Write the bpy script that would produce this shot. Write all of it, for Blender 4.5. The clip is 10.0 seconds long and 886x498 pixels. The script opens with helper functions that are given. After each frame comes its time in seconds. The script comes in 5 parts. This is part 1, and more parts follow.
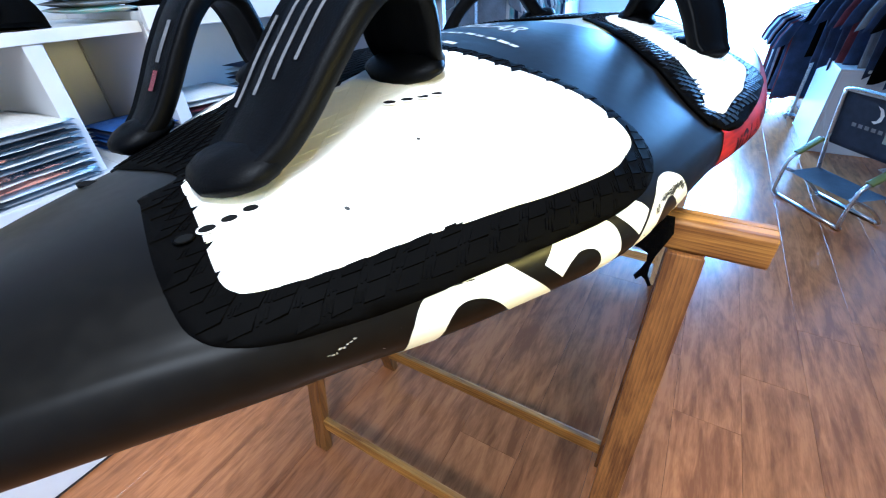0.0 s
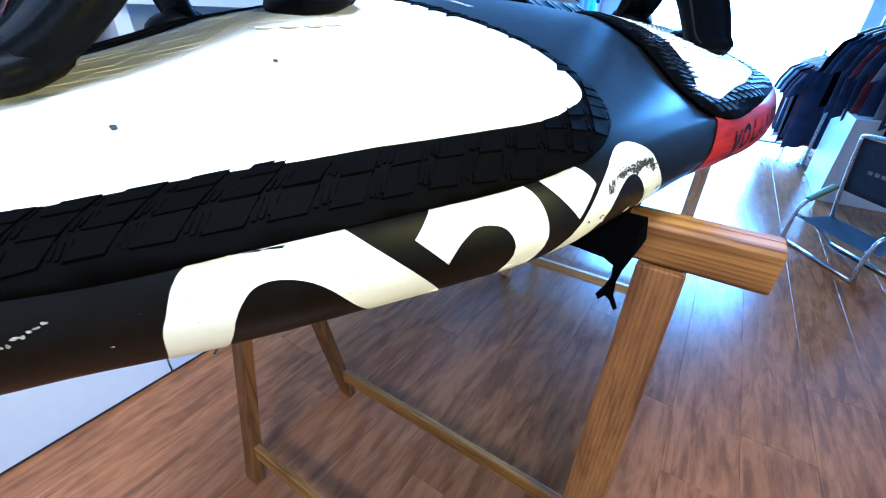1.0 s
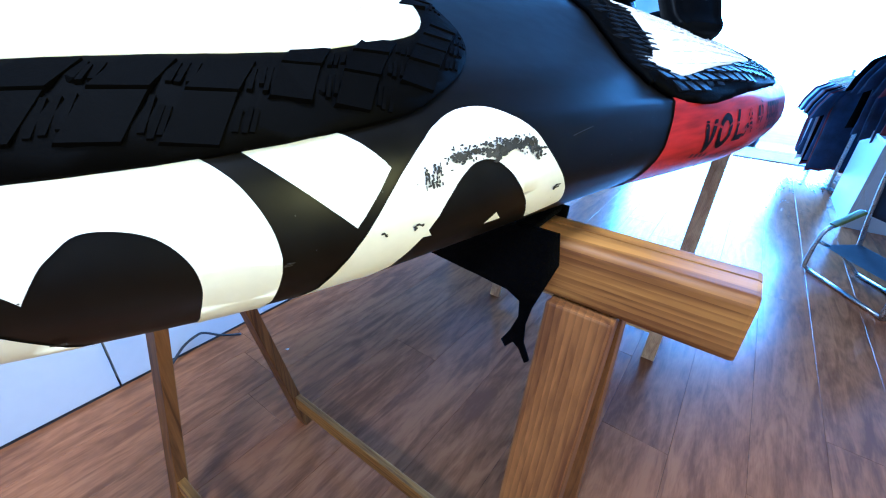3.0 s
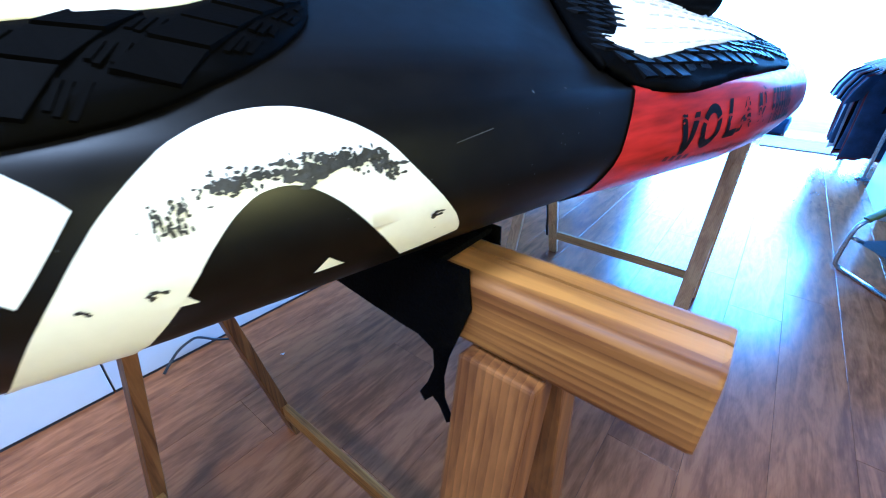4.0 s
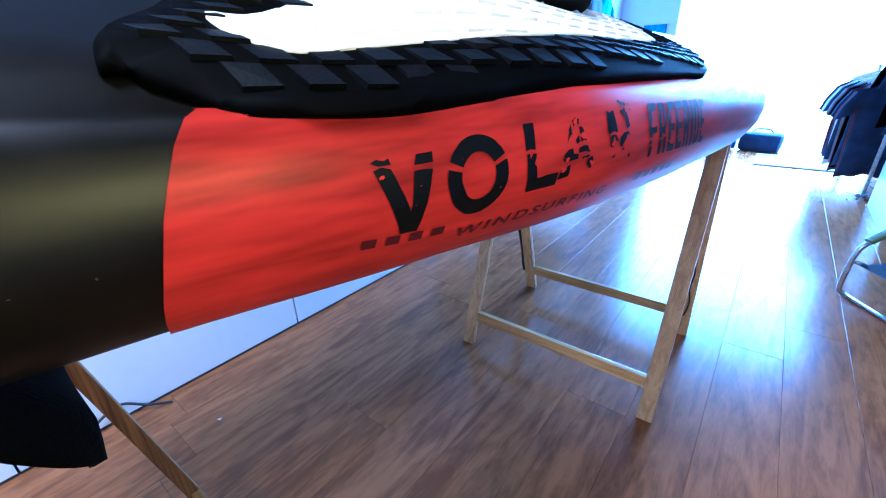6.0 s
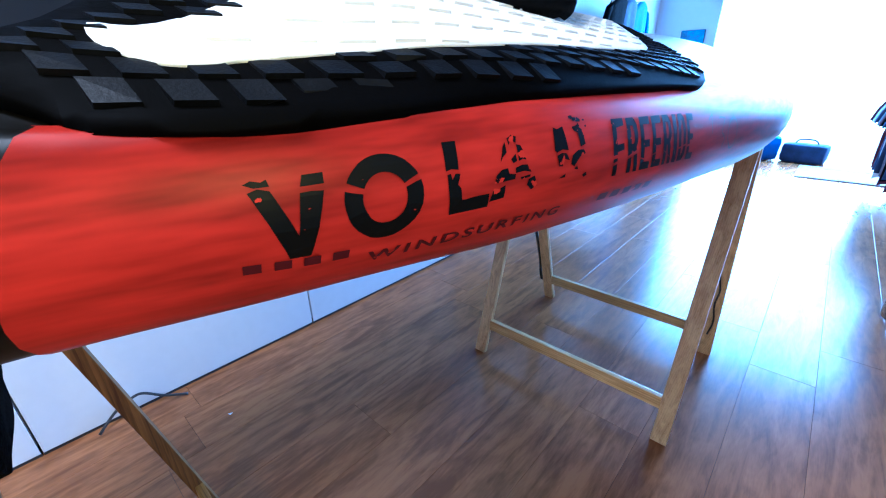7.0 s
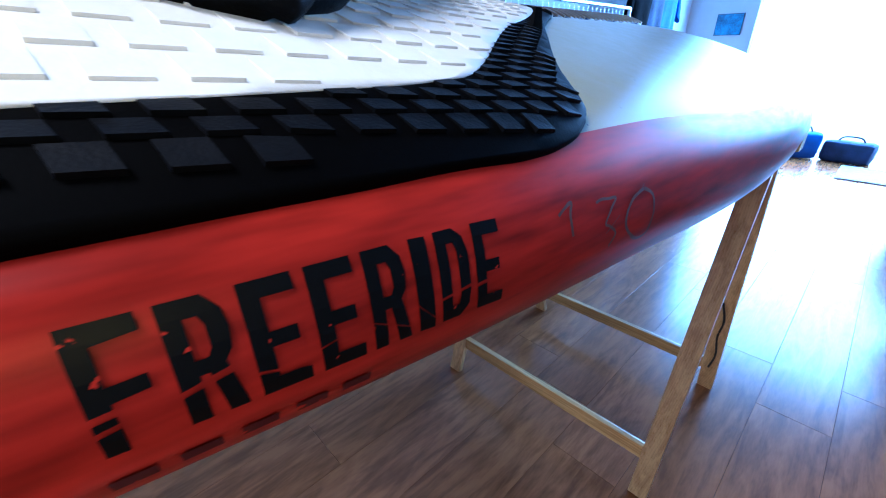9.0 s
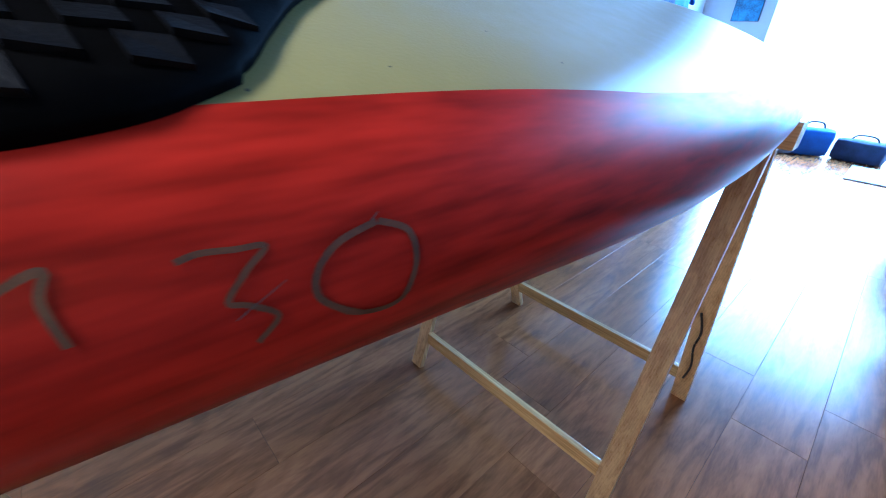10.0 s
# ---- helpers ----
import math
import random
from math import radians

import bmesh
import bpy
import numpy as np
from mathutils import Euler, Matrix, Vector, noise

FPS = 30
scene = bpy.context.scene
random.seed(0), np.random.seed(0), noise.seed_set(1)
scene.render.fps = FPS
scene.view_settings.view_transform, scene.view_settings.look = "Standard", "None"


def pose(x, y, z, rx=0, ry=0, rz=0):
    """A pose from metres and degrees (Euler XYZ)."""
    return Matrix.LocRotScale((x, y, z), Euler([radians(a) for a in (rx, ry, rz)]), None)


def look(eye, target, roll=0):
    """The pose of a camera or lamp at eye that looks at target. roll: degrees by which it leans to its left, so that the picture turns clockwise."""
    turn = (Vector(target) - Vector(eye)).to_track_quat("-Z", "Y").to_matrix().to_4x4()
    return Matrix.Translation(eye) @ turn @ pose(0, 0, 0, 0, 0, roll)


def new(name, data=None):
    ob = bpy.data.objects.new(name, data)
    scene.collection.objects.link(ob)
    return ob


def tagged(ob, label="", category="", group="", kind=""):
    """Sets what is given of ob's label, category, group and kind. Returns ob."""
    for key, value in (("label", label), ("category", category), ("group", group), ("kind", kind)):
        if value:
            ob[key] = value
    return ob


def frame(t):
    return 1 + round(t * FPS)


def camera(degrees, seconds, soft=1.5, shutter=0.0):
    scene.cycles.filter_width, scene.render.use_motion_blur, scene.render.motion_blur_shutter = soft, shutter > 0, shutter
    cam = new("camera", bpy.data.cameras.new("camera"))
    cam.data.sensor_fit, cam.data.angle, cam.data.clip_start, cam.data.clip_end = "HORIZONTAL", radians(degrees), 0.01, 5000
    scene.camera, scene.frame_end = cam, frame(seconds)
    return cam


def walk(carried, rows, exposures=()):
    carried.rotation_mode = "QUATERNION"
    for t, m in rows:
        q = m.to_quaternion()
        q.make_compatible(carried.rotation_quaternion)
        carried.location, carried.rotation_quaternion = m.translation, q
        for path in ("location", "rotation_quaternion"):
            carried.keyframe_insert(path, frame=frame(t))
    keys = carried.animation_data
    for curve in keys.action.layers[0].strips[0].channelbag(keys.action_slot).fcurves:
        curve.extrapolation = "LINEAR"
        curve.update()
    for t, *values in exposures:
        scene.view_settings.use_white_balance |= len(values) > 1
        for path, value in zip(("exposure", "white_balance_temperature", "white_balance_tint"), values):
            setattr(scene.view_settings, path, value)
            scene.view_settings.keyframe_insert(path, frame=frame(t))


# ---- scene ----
cam = camera(94.65, 10.0, soft=1.1, shutter=0.15)
# seconds, the eye and the point it looks at in metres, the roll in degrees
PATH = [
    (0, (0.355, -1.704, 1.214), (-0.519, -0.288, 0.104), -2.5),
    (0.5, (0.395, -1.640, 1.156), (-0.520, -0.188, 0.127), 0.2),
    (1, (0.401, -1.575, 1.111), (-0.535, -0.110, 0.122), 1.6),
    (1.5, (0.402, -1.524, 1.087), (-0.544, -0.071, 0.085), 3.4),
    (2, (0.414, -1.466, 1.062), (-0.553, -0.006, 0.096), 3.4),
    (2.5, (0.433, -1.428, 1.06), (-0.567, 0.034, 0.131), 2.8),
    (4, (0.471, -1.308, 1.053), (-0.612, 0.078, 0.101), 0.7),
    (4.5, (0.464, -1.206, 1.038), (-0.628, 0.162, 0.070), -2.8),
    (5, (0.472, -1.16, 1.022), (-0.589, 0.245, 0.073), -1.4),
    (5.5, (0.496, -1.116, 1.023), (-0.591, 0.286, 0.099), -1.5),
    (6, (0.523, -1.084, 1.033), (-0.62, 0.335, 0.207), -1.8),
    (7.5, (0.561, -1.011, 1.037), (-0.742, 0.27, 0.224), -1.2),
    (8, (0.579, -0.962, 1.045), (-0.781, 0.261, 0.236), -2.1),
    (8.5, (0.585, -0.904, 1.04), (-0.785, 0.306, 0.228), -2.6),
    (9, (0.559, -0.806, 1.056), (-0.741, 0.439, 0.186), -0.7),
    (9.5, (0.551, -0.746, 1.045), (-0.695, 0.518, 0.121), 0.9),
    (10, (0.569, -0.643, 1.037), (-0.709, 0.564, 0.083), 1.9),
]
EXPOSURES = [(0, 0.40, 4750, 10), (1, 0.14, 4280, 11), (2, 0.06, 4050, 11), (4, 0.10, 4000, 12), (4.5, 0.08, 3950, 20), (5, 0.20, 3800, 14), (5.5, 0.44, 4000, 12), (6, 0.34, 4150, 16), (7.5, 0.12, 4400, 12), (9, -0.15, 4600, 18), (9.5, -0.08, 4650, 18), (10, 0.08, 4900, 16)]
walk(cam, [(t, look(eye, target, roll)) for t, eye, target, roll in PATH], EXPOSURES)

# ---- world and light ----
world = bpy.data.worlds.new("sky")
scene.world = world
world.use_nodes = True
wn = world.node_tree.nodes
sky = wn.new("ShaderNodeTexSky")
sky.sky_type, sky.sun_disc = "NISHITA", False
sky.sun_elevation, sky.sun_rotation = radians(48), radians(20)
wn["Background"].inputs["Strength"].default_value = 0.12
world.node_tree.links.new(sky.outputs["Color"], wn["Background"].inputs["Color"])


def lamp(name, kind, m, energy, colour, size=None, size_y=None, angle=None, spread=180):
    data = bpy.data.lights.new(name, kind)
    data.energy, data.color = energy, colour
    if kind == "AREA":
        data.shape, data.size, data.size_y = "RECTANGLE", size, size_y
        data.spread = radians(spread)
    if angle is not None:
        data.angle = radians(angle)
    ob = new(name, data)
    ob.matrix_world = m
    return ob


DOOR_Y = 5.3
lamp("sun", "SUN", look((3, 9, 8), (1.2, 3.5, 0)), 3.0, (1.0, 0.95, 0.88), angle=0.5)
# daylight that comes in through the shop front
lamp("shopfront_daylight", "AREA", look((0.35, DOOR_Y - 0.06, 1.5), (0.35, 0, 1.0)), 520, (0.25, 0.55, 1.0), 2.3, 2.5)
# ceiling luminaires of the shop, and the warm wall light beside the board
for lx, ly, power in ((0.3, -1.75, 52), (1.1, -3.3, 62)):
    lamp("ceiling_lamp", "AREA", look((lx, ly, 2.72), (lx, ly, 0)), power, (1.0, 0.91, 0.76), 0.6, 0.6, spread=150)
lamp("wall_lamp", "AREA", look((2.03, -1.42, 1.32), (0.36, -1.36, 0.98)), 4.2, (1.0, 0.70, 0.14), 0.5, 0.45, spread=42)


# ---- materials ----
def material(name, colour, rough=0.5, metal=0.0, vary=0.12, scale=6.0, bump=0.0, bump_scale=60.0, colour2=None, coat=0.0, spec=0.5, stretch=(1, 1, 1), even=0.08):
    """A procedural surface: a base colour that varies at two scales, with fine relief."""
    m = bpy.data.materials.new(name)
    m.use_nodes = True
    n, l = m.node_tree.nodes, m.node_tree.links
    p = n["Principled BSDF"]
    tc = n.new("ShaderNodeTexCoord")
    mp = n.new("ShaderNodeMapping")
    mp.inputs["Scale"].default_value = stretch
    l.new(tc.outputs["Object"], mp.inputs["Vector"])
    big, fine = n.new("ShaderNodeTexNoise"), n.new("ShaderNodeTexNoise")
    big.inputs["Scale"].default_value, fine.inputs["Scale"].default_value = scale, scale * 14
    big.inputs["Detail"].default_value = 5
    for t in (big, fine):
        l.new(mp.outputs["Vector"], t.inputs["Vector"])
    mixn = n.new("ShaderNodeMix")
    mixn.inputs["Factor"].default_value = 0.35
    l.new(big.outputs["Fac"], mixn.inputs["A"])
    l.new(fine.outputs["Fac"], mixn.inputs["B"])
    ramp = n.new("ShaderNodeValToRGB")
    c2 = colour2 or tuple(c * (1 - 2 * vary) for c in colour)
    ramp.color_ramp.elements[0].position, ramp.color_ramp.elements[1].position = 0.36, 0.64
    ramp.color_ramp.elements[0].color, ramp.color_ramp.elements[1].color = (*c2, 1), (*colour, 1)
    l.new(mixn.outputs["Result"], ramp.inputs["Fac"])
    l.new(ramp.outputs["Color"], p.inputs["Base Color"])
    rr = n.new("ShaderNodeMapRange")
    rr.inputs["To Min"].default_value, rr.inputs["To Max"].default_value = max(rough - even, 0.02), min(rough + even, 1)
    l.new(fine.outputs["Fac"], rr.inputs["Value"])
    l.new(rr.outputs["Result"], p.inputs["Roughness"])
    p.inputs["Metallic"].default_value = metal
    p.inputs["Coat Weight"].default_value = coat
    p.inputs["Specular IOR Level"].default_value = spec
    if bump:
        b = n.new("ShaderNodeBump")
        bn = n.new("ShaderNodeTexNoise")
        bn.inputs["Scale"].default_value = bump_scale
        bn.inputs["Detail"].default_value = 4
        l.new(mp.outputs["Vector"], bn.inputs["Vector"])
        b.inputs["Strength"].default_value, b.inputs["Distance"].default_value = bump, 0.004
        l.new(bn.outputs["Fac"], b.inputs["Height"])
        l.new(b.outputs["Normal"], p.inputs["Normal"])
    return m


def wood(name, light, dark, rough, along, rings=26.0, bump=0.15, spread=(0.82, 1.15), knots=False, growth=0.0, draw=0.07, spec=0.5, grit=0.28):
    """Softwood or laminate with grain along one axis (0, 1 or 2) of the object."""
    m = bpy.data.materials.new(name)
    m.use_nodes = True
    n, l = m.node_tree.nodes, m.node_tree.links
    p = n["Principled BSDF"]
    p.inputs["Specular IOR Level"].default_value = spec
    tc = n.new("ShaderNodeTexCoord")
    info = n.new("ShaderNodeObjectInfo")
    off = n.new("ShaderNodeVectorMath")
    off.operation = "MULTIPLY_ADD"
    comb = n.new("ShaderNodeCombineXYZ")
    for k in range(3):
        l.new(info.outputs["Random"], comb.inputs[k])
    off.inputs[1].default_value = (7.3, 11.7, 5.1)
    l.new(comb.outputs["Vector"], off.inputs[0])
    l.new(tc.outputs["Object"], off.inputs[2])
    mp = n.new("ShaderNodeMapping")
    sc = [1.0, 1.0, 1.0]
    sc[along] = draw
    mp.inputs["Scale"].default_value = sc
    l.new(off.outputs["Vector"], mp.inputs["Vector"])
    warp = n.new("ShaderNodeTexNoise")
    warp.inputs["Scale"].default_value, warp.inputs["Detail"].default_value = rings, 6
    warp.inputs["Distortion"].default_value = 1.2
    fine = n.new("ShaderNodeTexNoise")
    fine.inputs["Scale"].default_value, fine.inputs["Detail"].default_value = rings * 9, 3
    blot = n.new("ShaderNodeTexNoise")
    blot.inputs["Scale"].default_value, blot.inputs["Detail"].default_value = 3.0, 3
    l.new(mp.outputs["Vector"], warp.inputs["Vector"])
    l.new(mp.outputs["Vector"], fine.inputs["Vector"])
    l.new(off.outputs["Vector"], blot.inputs["Vector"])
    add = n.new("ShaderNodeMath")
    add.operation = "MULTIPLY_ADD"
    add.inputs[1].default_value = grit
    l.new(fine.outputs["Fac"], add.inputs[0])
    l.new(warp.outputs["Fac"], add.inputs[2])
    add2 = n.new("ShaderNodeMath")
    add2.operation = "MULTIPLY_ADD"
    add2.inputs[1].default_value = 0.30
    l.new(blot.outputs["Fac"], add2.inputs[0])
    l.new(add.outputs["Value"], add2.inputs[2])
    ramp = n.new("ShaderNodeValToRGB")
    e = ramp.color_ramp.elements
    e[0].position, e[1].position = 0.44 + grit / 2, 0.84 + grit / 2
    e[0].color, e[1].color = (*dark, 1), (*light, 1)
    tone = add2.outputs["Value"]
    if growth:
        # growth lines: rings about a heart that lies beside the piece
        mg = n.new("ShaderNodeMapping")
        shift = [0.07, 0.07, 0.05]
        shift[along] = 0.0
        mg.inputs["Location"].default_value = shift
        l.new(tc.outputs["Object"], mg.inputs["Vector"])
        gm = n.new("ShaderNodeMapping")
        sg = [1.0, 1.0, 1.0]
        sg[along] = 0.06
        gm.inputs["Scale"].default_value = sg
        l.new(mg.outputs["Vector"], gm.inputs["Vector"])
        wv = n.new("ShaderNodeTexWave")
        wv.wave_type, wv.rings_direction, wv.wave_profile = "RINGS", "XYZ"[along], "SAW"
        wv.inputs["Scale"].default_value, wv.inputs["Distortion"].default_value = growth, 5.5
        wv.inputs["Detail"].default_value, wv.inputs["Detail Scale"].default_value = 3.0, 0.35
        l.new(gm.outputs["Vector"], wv.inputs["Vector"])
        gw = n.new("ShaderNodeMath")
        gw.operation = "MULTIPLY_ADD"
        gw.inputs[1].default_value = -0.15
        l.new(wv.outputs["Fac"], gw.inputs[0])
        gs = n.new("ShaderNodeMath")
        gs.operation = "ADD"
        gs.inputs[1].default_value = 0.075
        l.new(tone, gs.inputs[0])
        l.new(gs.outputs["Value"], gw.inputs[2])
        tone = gw.outputs["Value"]
    if knots:
        # dark mottled patches and small knots of the printed wood
        mp2 = n.new("ShaderNodeMapping")
        sc2 = [1.0, 1.0, 1.0]
        sc2[along] = 0.32
        mp2.inputs["Scale"].default_value = sc2
        l.new(off.outputs["Vector"], mp2.inputs["Vector"])
        mot = n.new("ShaderNodeTexNoise")
        mot.inputs["Scale"].default_value, mot.inputs["Detail"].default_value, mot.inputs["Distortion"].default_value = 17.0, 8, 1.6
        l.new(mp2.outputs["Vector"], mot.inputs["Vector"])
        vor = n.new("ShaderNodeTexVoronoi")
        vor.inputs["Scale"].default_value = 3.2
        l.new(mp2.outputs["Vector"], vor.inputs["Vector"])
        kn = n.new("ShaderNodeMapRange")
        kn.inputs["From Min"].default_value, kn.inputs["From Max"].default_value = 0.02, 0.13
        kn.inputs["To Min"].default_value, kn.inputs["To Max"].default_value = -0.30, 0.0
        l.new(vor.outputs["Distance"], kn.inputs["Value"])
        mo = n.new("ShaderNodeMath")
        mo.operation = "MULTIPLY_ADD"
        mo.inputs[1].default_value = 0.52
        l.new(mot.outputs["Fac"], mo.inputs[0])
        l.new(kn.outputs["Result"], mo.inputs[2])
        su = n.new("ShaderNodeMath")
        su.operation = "ADD"
        l.new(mo.outputs["Value"], su.inputs[0])
        l.new(tone, su.inputs[1])
        sh = n.new("ShaderNodeMath")
        sh.operation = "SUBTRACT"
        sh.inputs[1].default_value = 0.26
        l.new(su.outputs["Value"], sh.inputs[0])
        tone = sh.outputs["Value"]
    l.new(tone, ramp.inputs["Fac"])
    hsv = n.new("ShaderNodeHueSaturation")
    vr = n.new("ShaderNodeMapRange")
    vr.inputs["To Min"].default_value, vr.inputs["To Max"].default_value = spread
    l.new(info.outputs["Random"], vr.inputs["Value"])
    l.new(vr.outputs["Result"], hsv.inputs["Value"])
    l.new(ramp.outputs["Color"], hsv.inputs["Color"])
    l.new(hsv.outputs["Color"], p.inputs["Base Color"])
    rr = n.new("ShaderNodeMapRange")
    rr.inputs["To Min"].default_value, rr.inputs["To Max"].default_value = rough - 0.07, rough + 0.1
    l.new(fine.outputs["Fac"], rr.inputs["Value"])
    l.new(rr.outputs["Result"], p.inputs["Roughness"])
    b = n.new("ShaderNodeBump")
    b.inputs["Strength"].default_value, b.inputs["Distance"].default_value = bump, 0.002
    l.new(add.outputs["Value"], b.inputs["Height"])
    l.new(b.outputs["Normal"], p.inputs["Normal"])
    return m


M_HULL = material("matt_black_hull", (0.0042, 0.0035, 0.0026), 0.37, vary=0.3, scale=5, spec=0.125, even=0.04)
M_RED = material("red_rail_paint", (0.47, 0.022, 0.010), 0.36, vary=0.40, scale=7, spec=0.07, even=0.02, stretch=(1, 0.22, 1.8))
M_NOSE = material("beige_nose_deck", (0.27, 0.242, 0.085), 0.36, vary=0.08, scale=4, bump=0.06, bump_scale=600)
M_WHITE_PAINT = material("white_rail_graphic", (0.70, 0.69, 0.65), 0.35, vary=0.05, scale=12, bump=0.03)
M_EVA = material("black_eva_foam", (0.0011, 0.0010, 0.0010), 0.65, vary=0.25, scale=14, bump=0.06, bump_scale=700, spec=0.02)
# front tread blocks: slightly greyer and bluer than the pad foam
M_EVA_GREYER = material("greyer_black_eva_foam", (0.0030, 0.0032, 0.0040), 0.5, vary=0.35, scale=40, bump=0.1, bump_scale=700, spec=0.13)
M_EVA_WHITE = material("white_eva_foam", (0.78, 0.75, 0.66), 0.7, vary=0.05, scale=9, bump=0.1, bump_scale=420)
M_STRAP = material("black_neoprene", (0.0016, 0.0017, 0.0022), 0.45, vary=0.25, scale=20, bump=0.12, bump_scale=500, spec=0.045)
M_PRINT = material("grey_strap_print", (0.11, 0.11, 0.115), 0.6, vary=0.3, scale=60)
M_PENCIL = material("olive_pen_marking", (0.095, 0.036, 0.010), 0.5, vary=0.3, scale=120)
M_HOLE = material("insert_hole", (0.004, 0.004, 0.004), 0.8, spec=0.05)
M_SCUFF = material("exposed_black_scuff", (0.03, 0.028, 0.024), 0.7, vary=0.4, scale=90, bump=0.4, bump_scale=300)
M_CHIP = material("pale_chip", (0.42, 0.40, 0.35), 0.8, vary=0.45, scale=60, bump=0.5, bump_scale=300)
M_DECKTEXT = material("pale_deck_print", (0.50, 0.54, 0.58), 0.5, vary=0.2, scale=80)
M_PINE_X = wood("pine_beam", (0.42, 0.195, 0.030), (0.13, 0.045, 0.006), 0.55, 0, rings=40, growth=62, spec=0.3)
# same pine, its colour darkened for the shade on the legs below the beam
M_PINE_SHADED_Z = wood("shaded_pine_leg", (0.225, 0.094, 0.018), (0.068, 0.022, 0.004), 0.55, 2, rings=40, growth=62, spec=0.3)
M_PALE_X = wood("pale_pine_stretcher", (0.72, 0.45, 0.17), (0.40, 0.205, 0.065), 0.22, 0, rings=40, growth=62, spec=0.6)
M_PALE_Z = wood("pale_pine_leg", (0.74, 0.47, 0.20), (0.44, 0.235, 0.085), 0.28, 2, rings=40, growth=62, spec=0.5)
M_FLOOR = wood("brown_laminate_plank", (0.365, 0.143, 0.047), (0.178, 0.065, 0.022), 0.20, 1, rings=26, bump=0.03, spread=(0.90, 1.08), knots=True, draw=0.13, spec=0.32, grit=0.30)
M_FLOOR_GAP = material("dark_plank_joint", (0.03, 0.018, 0.012), 0.6)
M_WHITE = material("white_laminate_panel", (0.58, 0.585, 0.60), 0.35, vary=0.03, scale=2)
M_WALL = material("white_wall_paint", (0.58, 0.58, 0.575), 0.85, vary=0.03, scale=1.5, bump=0.1, bump_scale=60)
M_CEIL = material("grey_ceiling_paint", (0.16, 0.16, 0.165), 0.9, vary=0.03, scale=1)
M_WALL_GREY = material("grey_wall_paint", (0.30, 0.30, 0.31), 0.85, vary=0.05, scale=1.5, bump=0.1, bump_scale=60)
M_DARK = material("dark_plinth", (0.02, 0.02, 0.022), 0.5)
M_CLOTH_BLACK = material("black_cloth", (0.0022, 0.0022, 0.0024), 0.9, vary=0.3, scale=20, bump=0.5, bump_scale=500, spec=0.03)
M_CLOTH_NAVY = material("navy_cotton", (0.022, 0.035, 0.085), 0.9, vary=0.3, scale=10, bump=0.4, bump_scale=400)
M_CLOTH_RED = material("dark_red_cotton", (0.14, 0.02, 0.03), 0.9, vary=0.3, scale=10, bump=0.4, bump_scale=400)
M_CLOTH_GREY = material("grey_cotton", (0.22, 0.23, 0.25), 0.9, vary=0.2, scale=10, bump=0.4, bump_scale=400)
M_CLOTH_WHITE = material("white_cotton", (0.72, 0.70, 0.66), 0.9, vary=0.1, scale=10, bump=0.4, bump_scale=400)
M_CLOTH_BLUE = material("blue_cotton", (0.03, 0.10, 0.35), 0.9, vary=0.2, scale=10, bump=0.4, bump_scale=400)
M_CLOTH_TEAL = material("teal_patterned_cotton", (0.12, 0.42, 0.42), 0.9, colour2=(0.55, 0.45, 0.40), scale=18)
M_STEEL = material("brushed_aluminium", (0.62, 0.64, 0.66), 0.28, metal=1.0, vary=0.05, scale=20)
M_SEAT = material("slate_blue_polyester", (0.045, 0.055, 0.085), 0.7, vary=0.15, scale=30, bump=0.4, bump_scale=700)
M_OLIVE = material("olive_plastic_armrest", (0.16, 0.19, 0.04), 0.5)
M_HANGER = material("pale_wood_hanger", (0.42, 0.25, 0.13), 0.5, vary=0.15, scale=20)
M_SPECK = material("pale_speck", (0.06, 0.06, 0.058), 0.7, vary=0.2, scale=200)
M_FLORAL = material("dark_floral_cloth", (0.55, 0.24, 0.16), 0.9, colour2=(0.018, 0.018, 0.020), scale=11, bump=0.4, bump_scale=400)
M_FLORAL.node_tree.nodes["Color Ramp"].color_ramp.elements[0].position = 0.52
M_FLORAL.node_tree.nodes["Color Ramp"].color_ramp.elements[1].position = 0.56


# ---- building helpers ----
def part(name, bm, mat, parent=None, label="", smooth=False):
    """Links a bmesh as one mesh object, under a thing or under a part."""
    me = bpy.data.meshes.new(name)
    bmesh.ops.recalc_face_normals(bm, faces=bm.faces)
    bm.to_mesh(me)
    bm.free()
    for m in (mat if isinstance(mat, (list, tuple)) else [mat]):
        me.materials.append(m)
    if smooth:
        for f in me.polygons:
            f.use_smooth = True
    ob = new(name, me)
    if parent is not None:
        ob.parent = parent
    return tagged(ob, label)


def empty(name, m=None, **tags):
    ob = new(name)
    if m is not None:
        ob.matrix_world = m
    return tagged(ob, **tags)


def add_box(bm, lo, hi, bevel=0.0, m=None):
    d = [hi[k] - lo[k] for k in range(3)]
    c = [(hi[k] + lo[k]) / 2 for k in range(3)]
    r = bmesh.ops.create_cube(bm, size=1.0, matrix=Matrix.LocRotScale(c, None, d))
    if bevel:
        es = list({e for v in r["verts"] for e in v.link_edges})
        r = bmesh.ops.bevel(bm, geom=es, offset=bevel, segments=2, affect="EDGES", profile=0.6)
        vs = list({v for f in r["faces"] for v in f.verts} | {v for v in r["verts"]})
    if m is not None:
        vs = r["verts"] if not bevel else vs
        bmesh.ops.transform(bm, matrix=m, verts=vs)


def box(lo, hi, bevel=0.0):
    bm = bmesh.new()
    add_box(bm, lo, hi, bevel)
    return bm


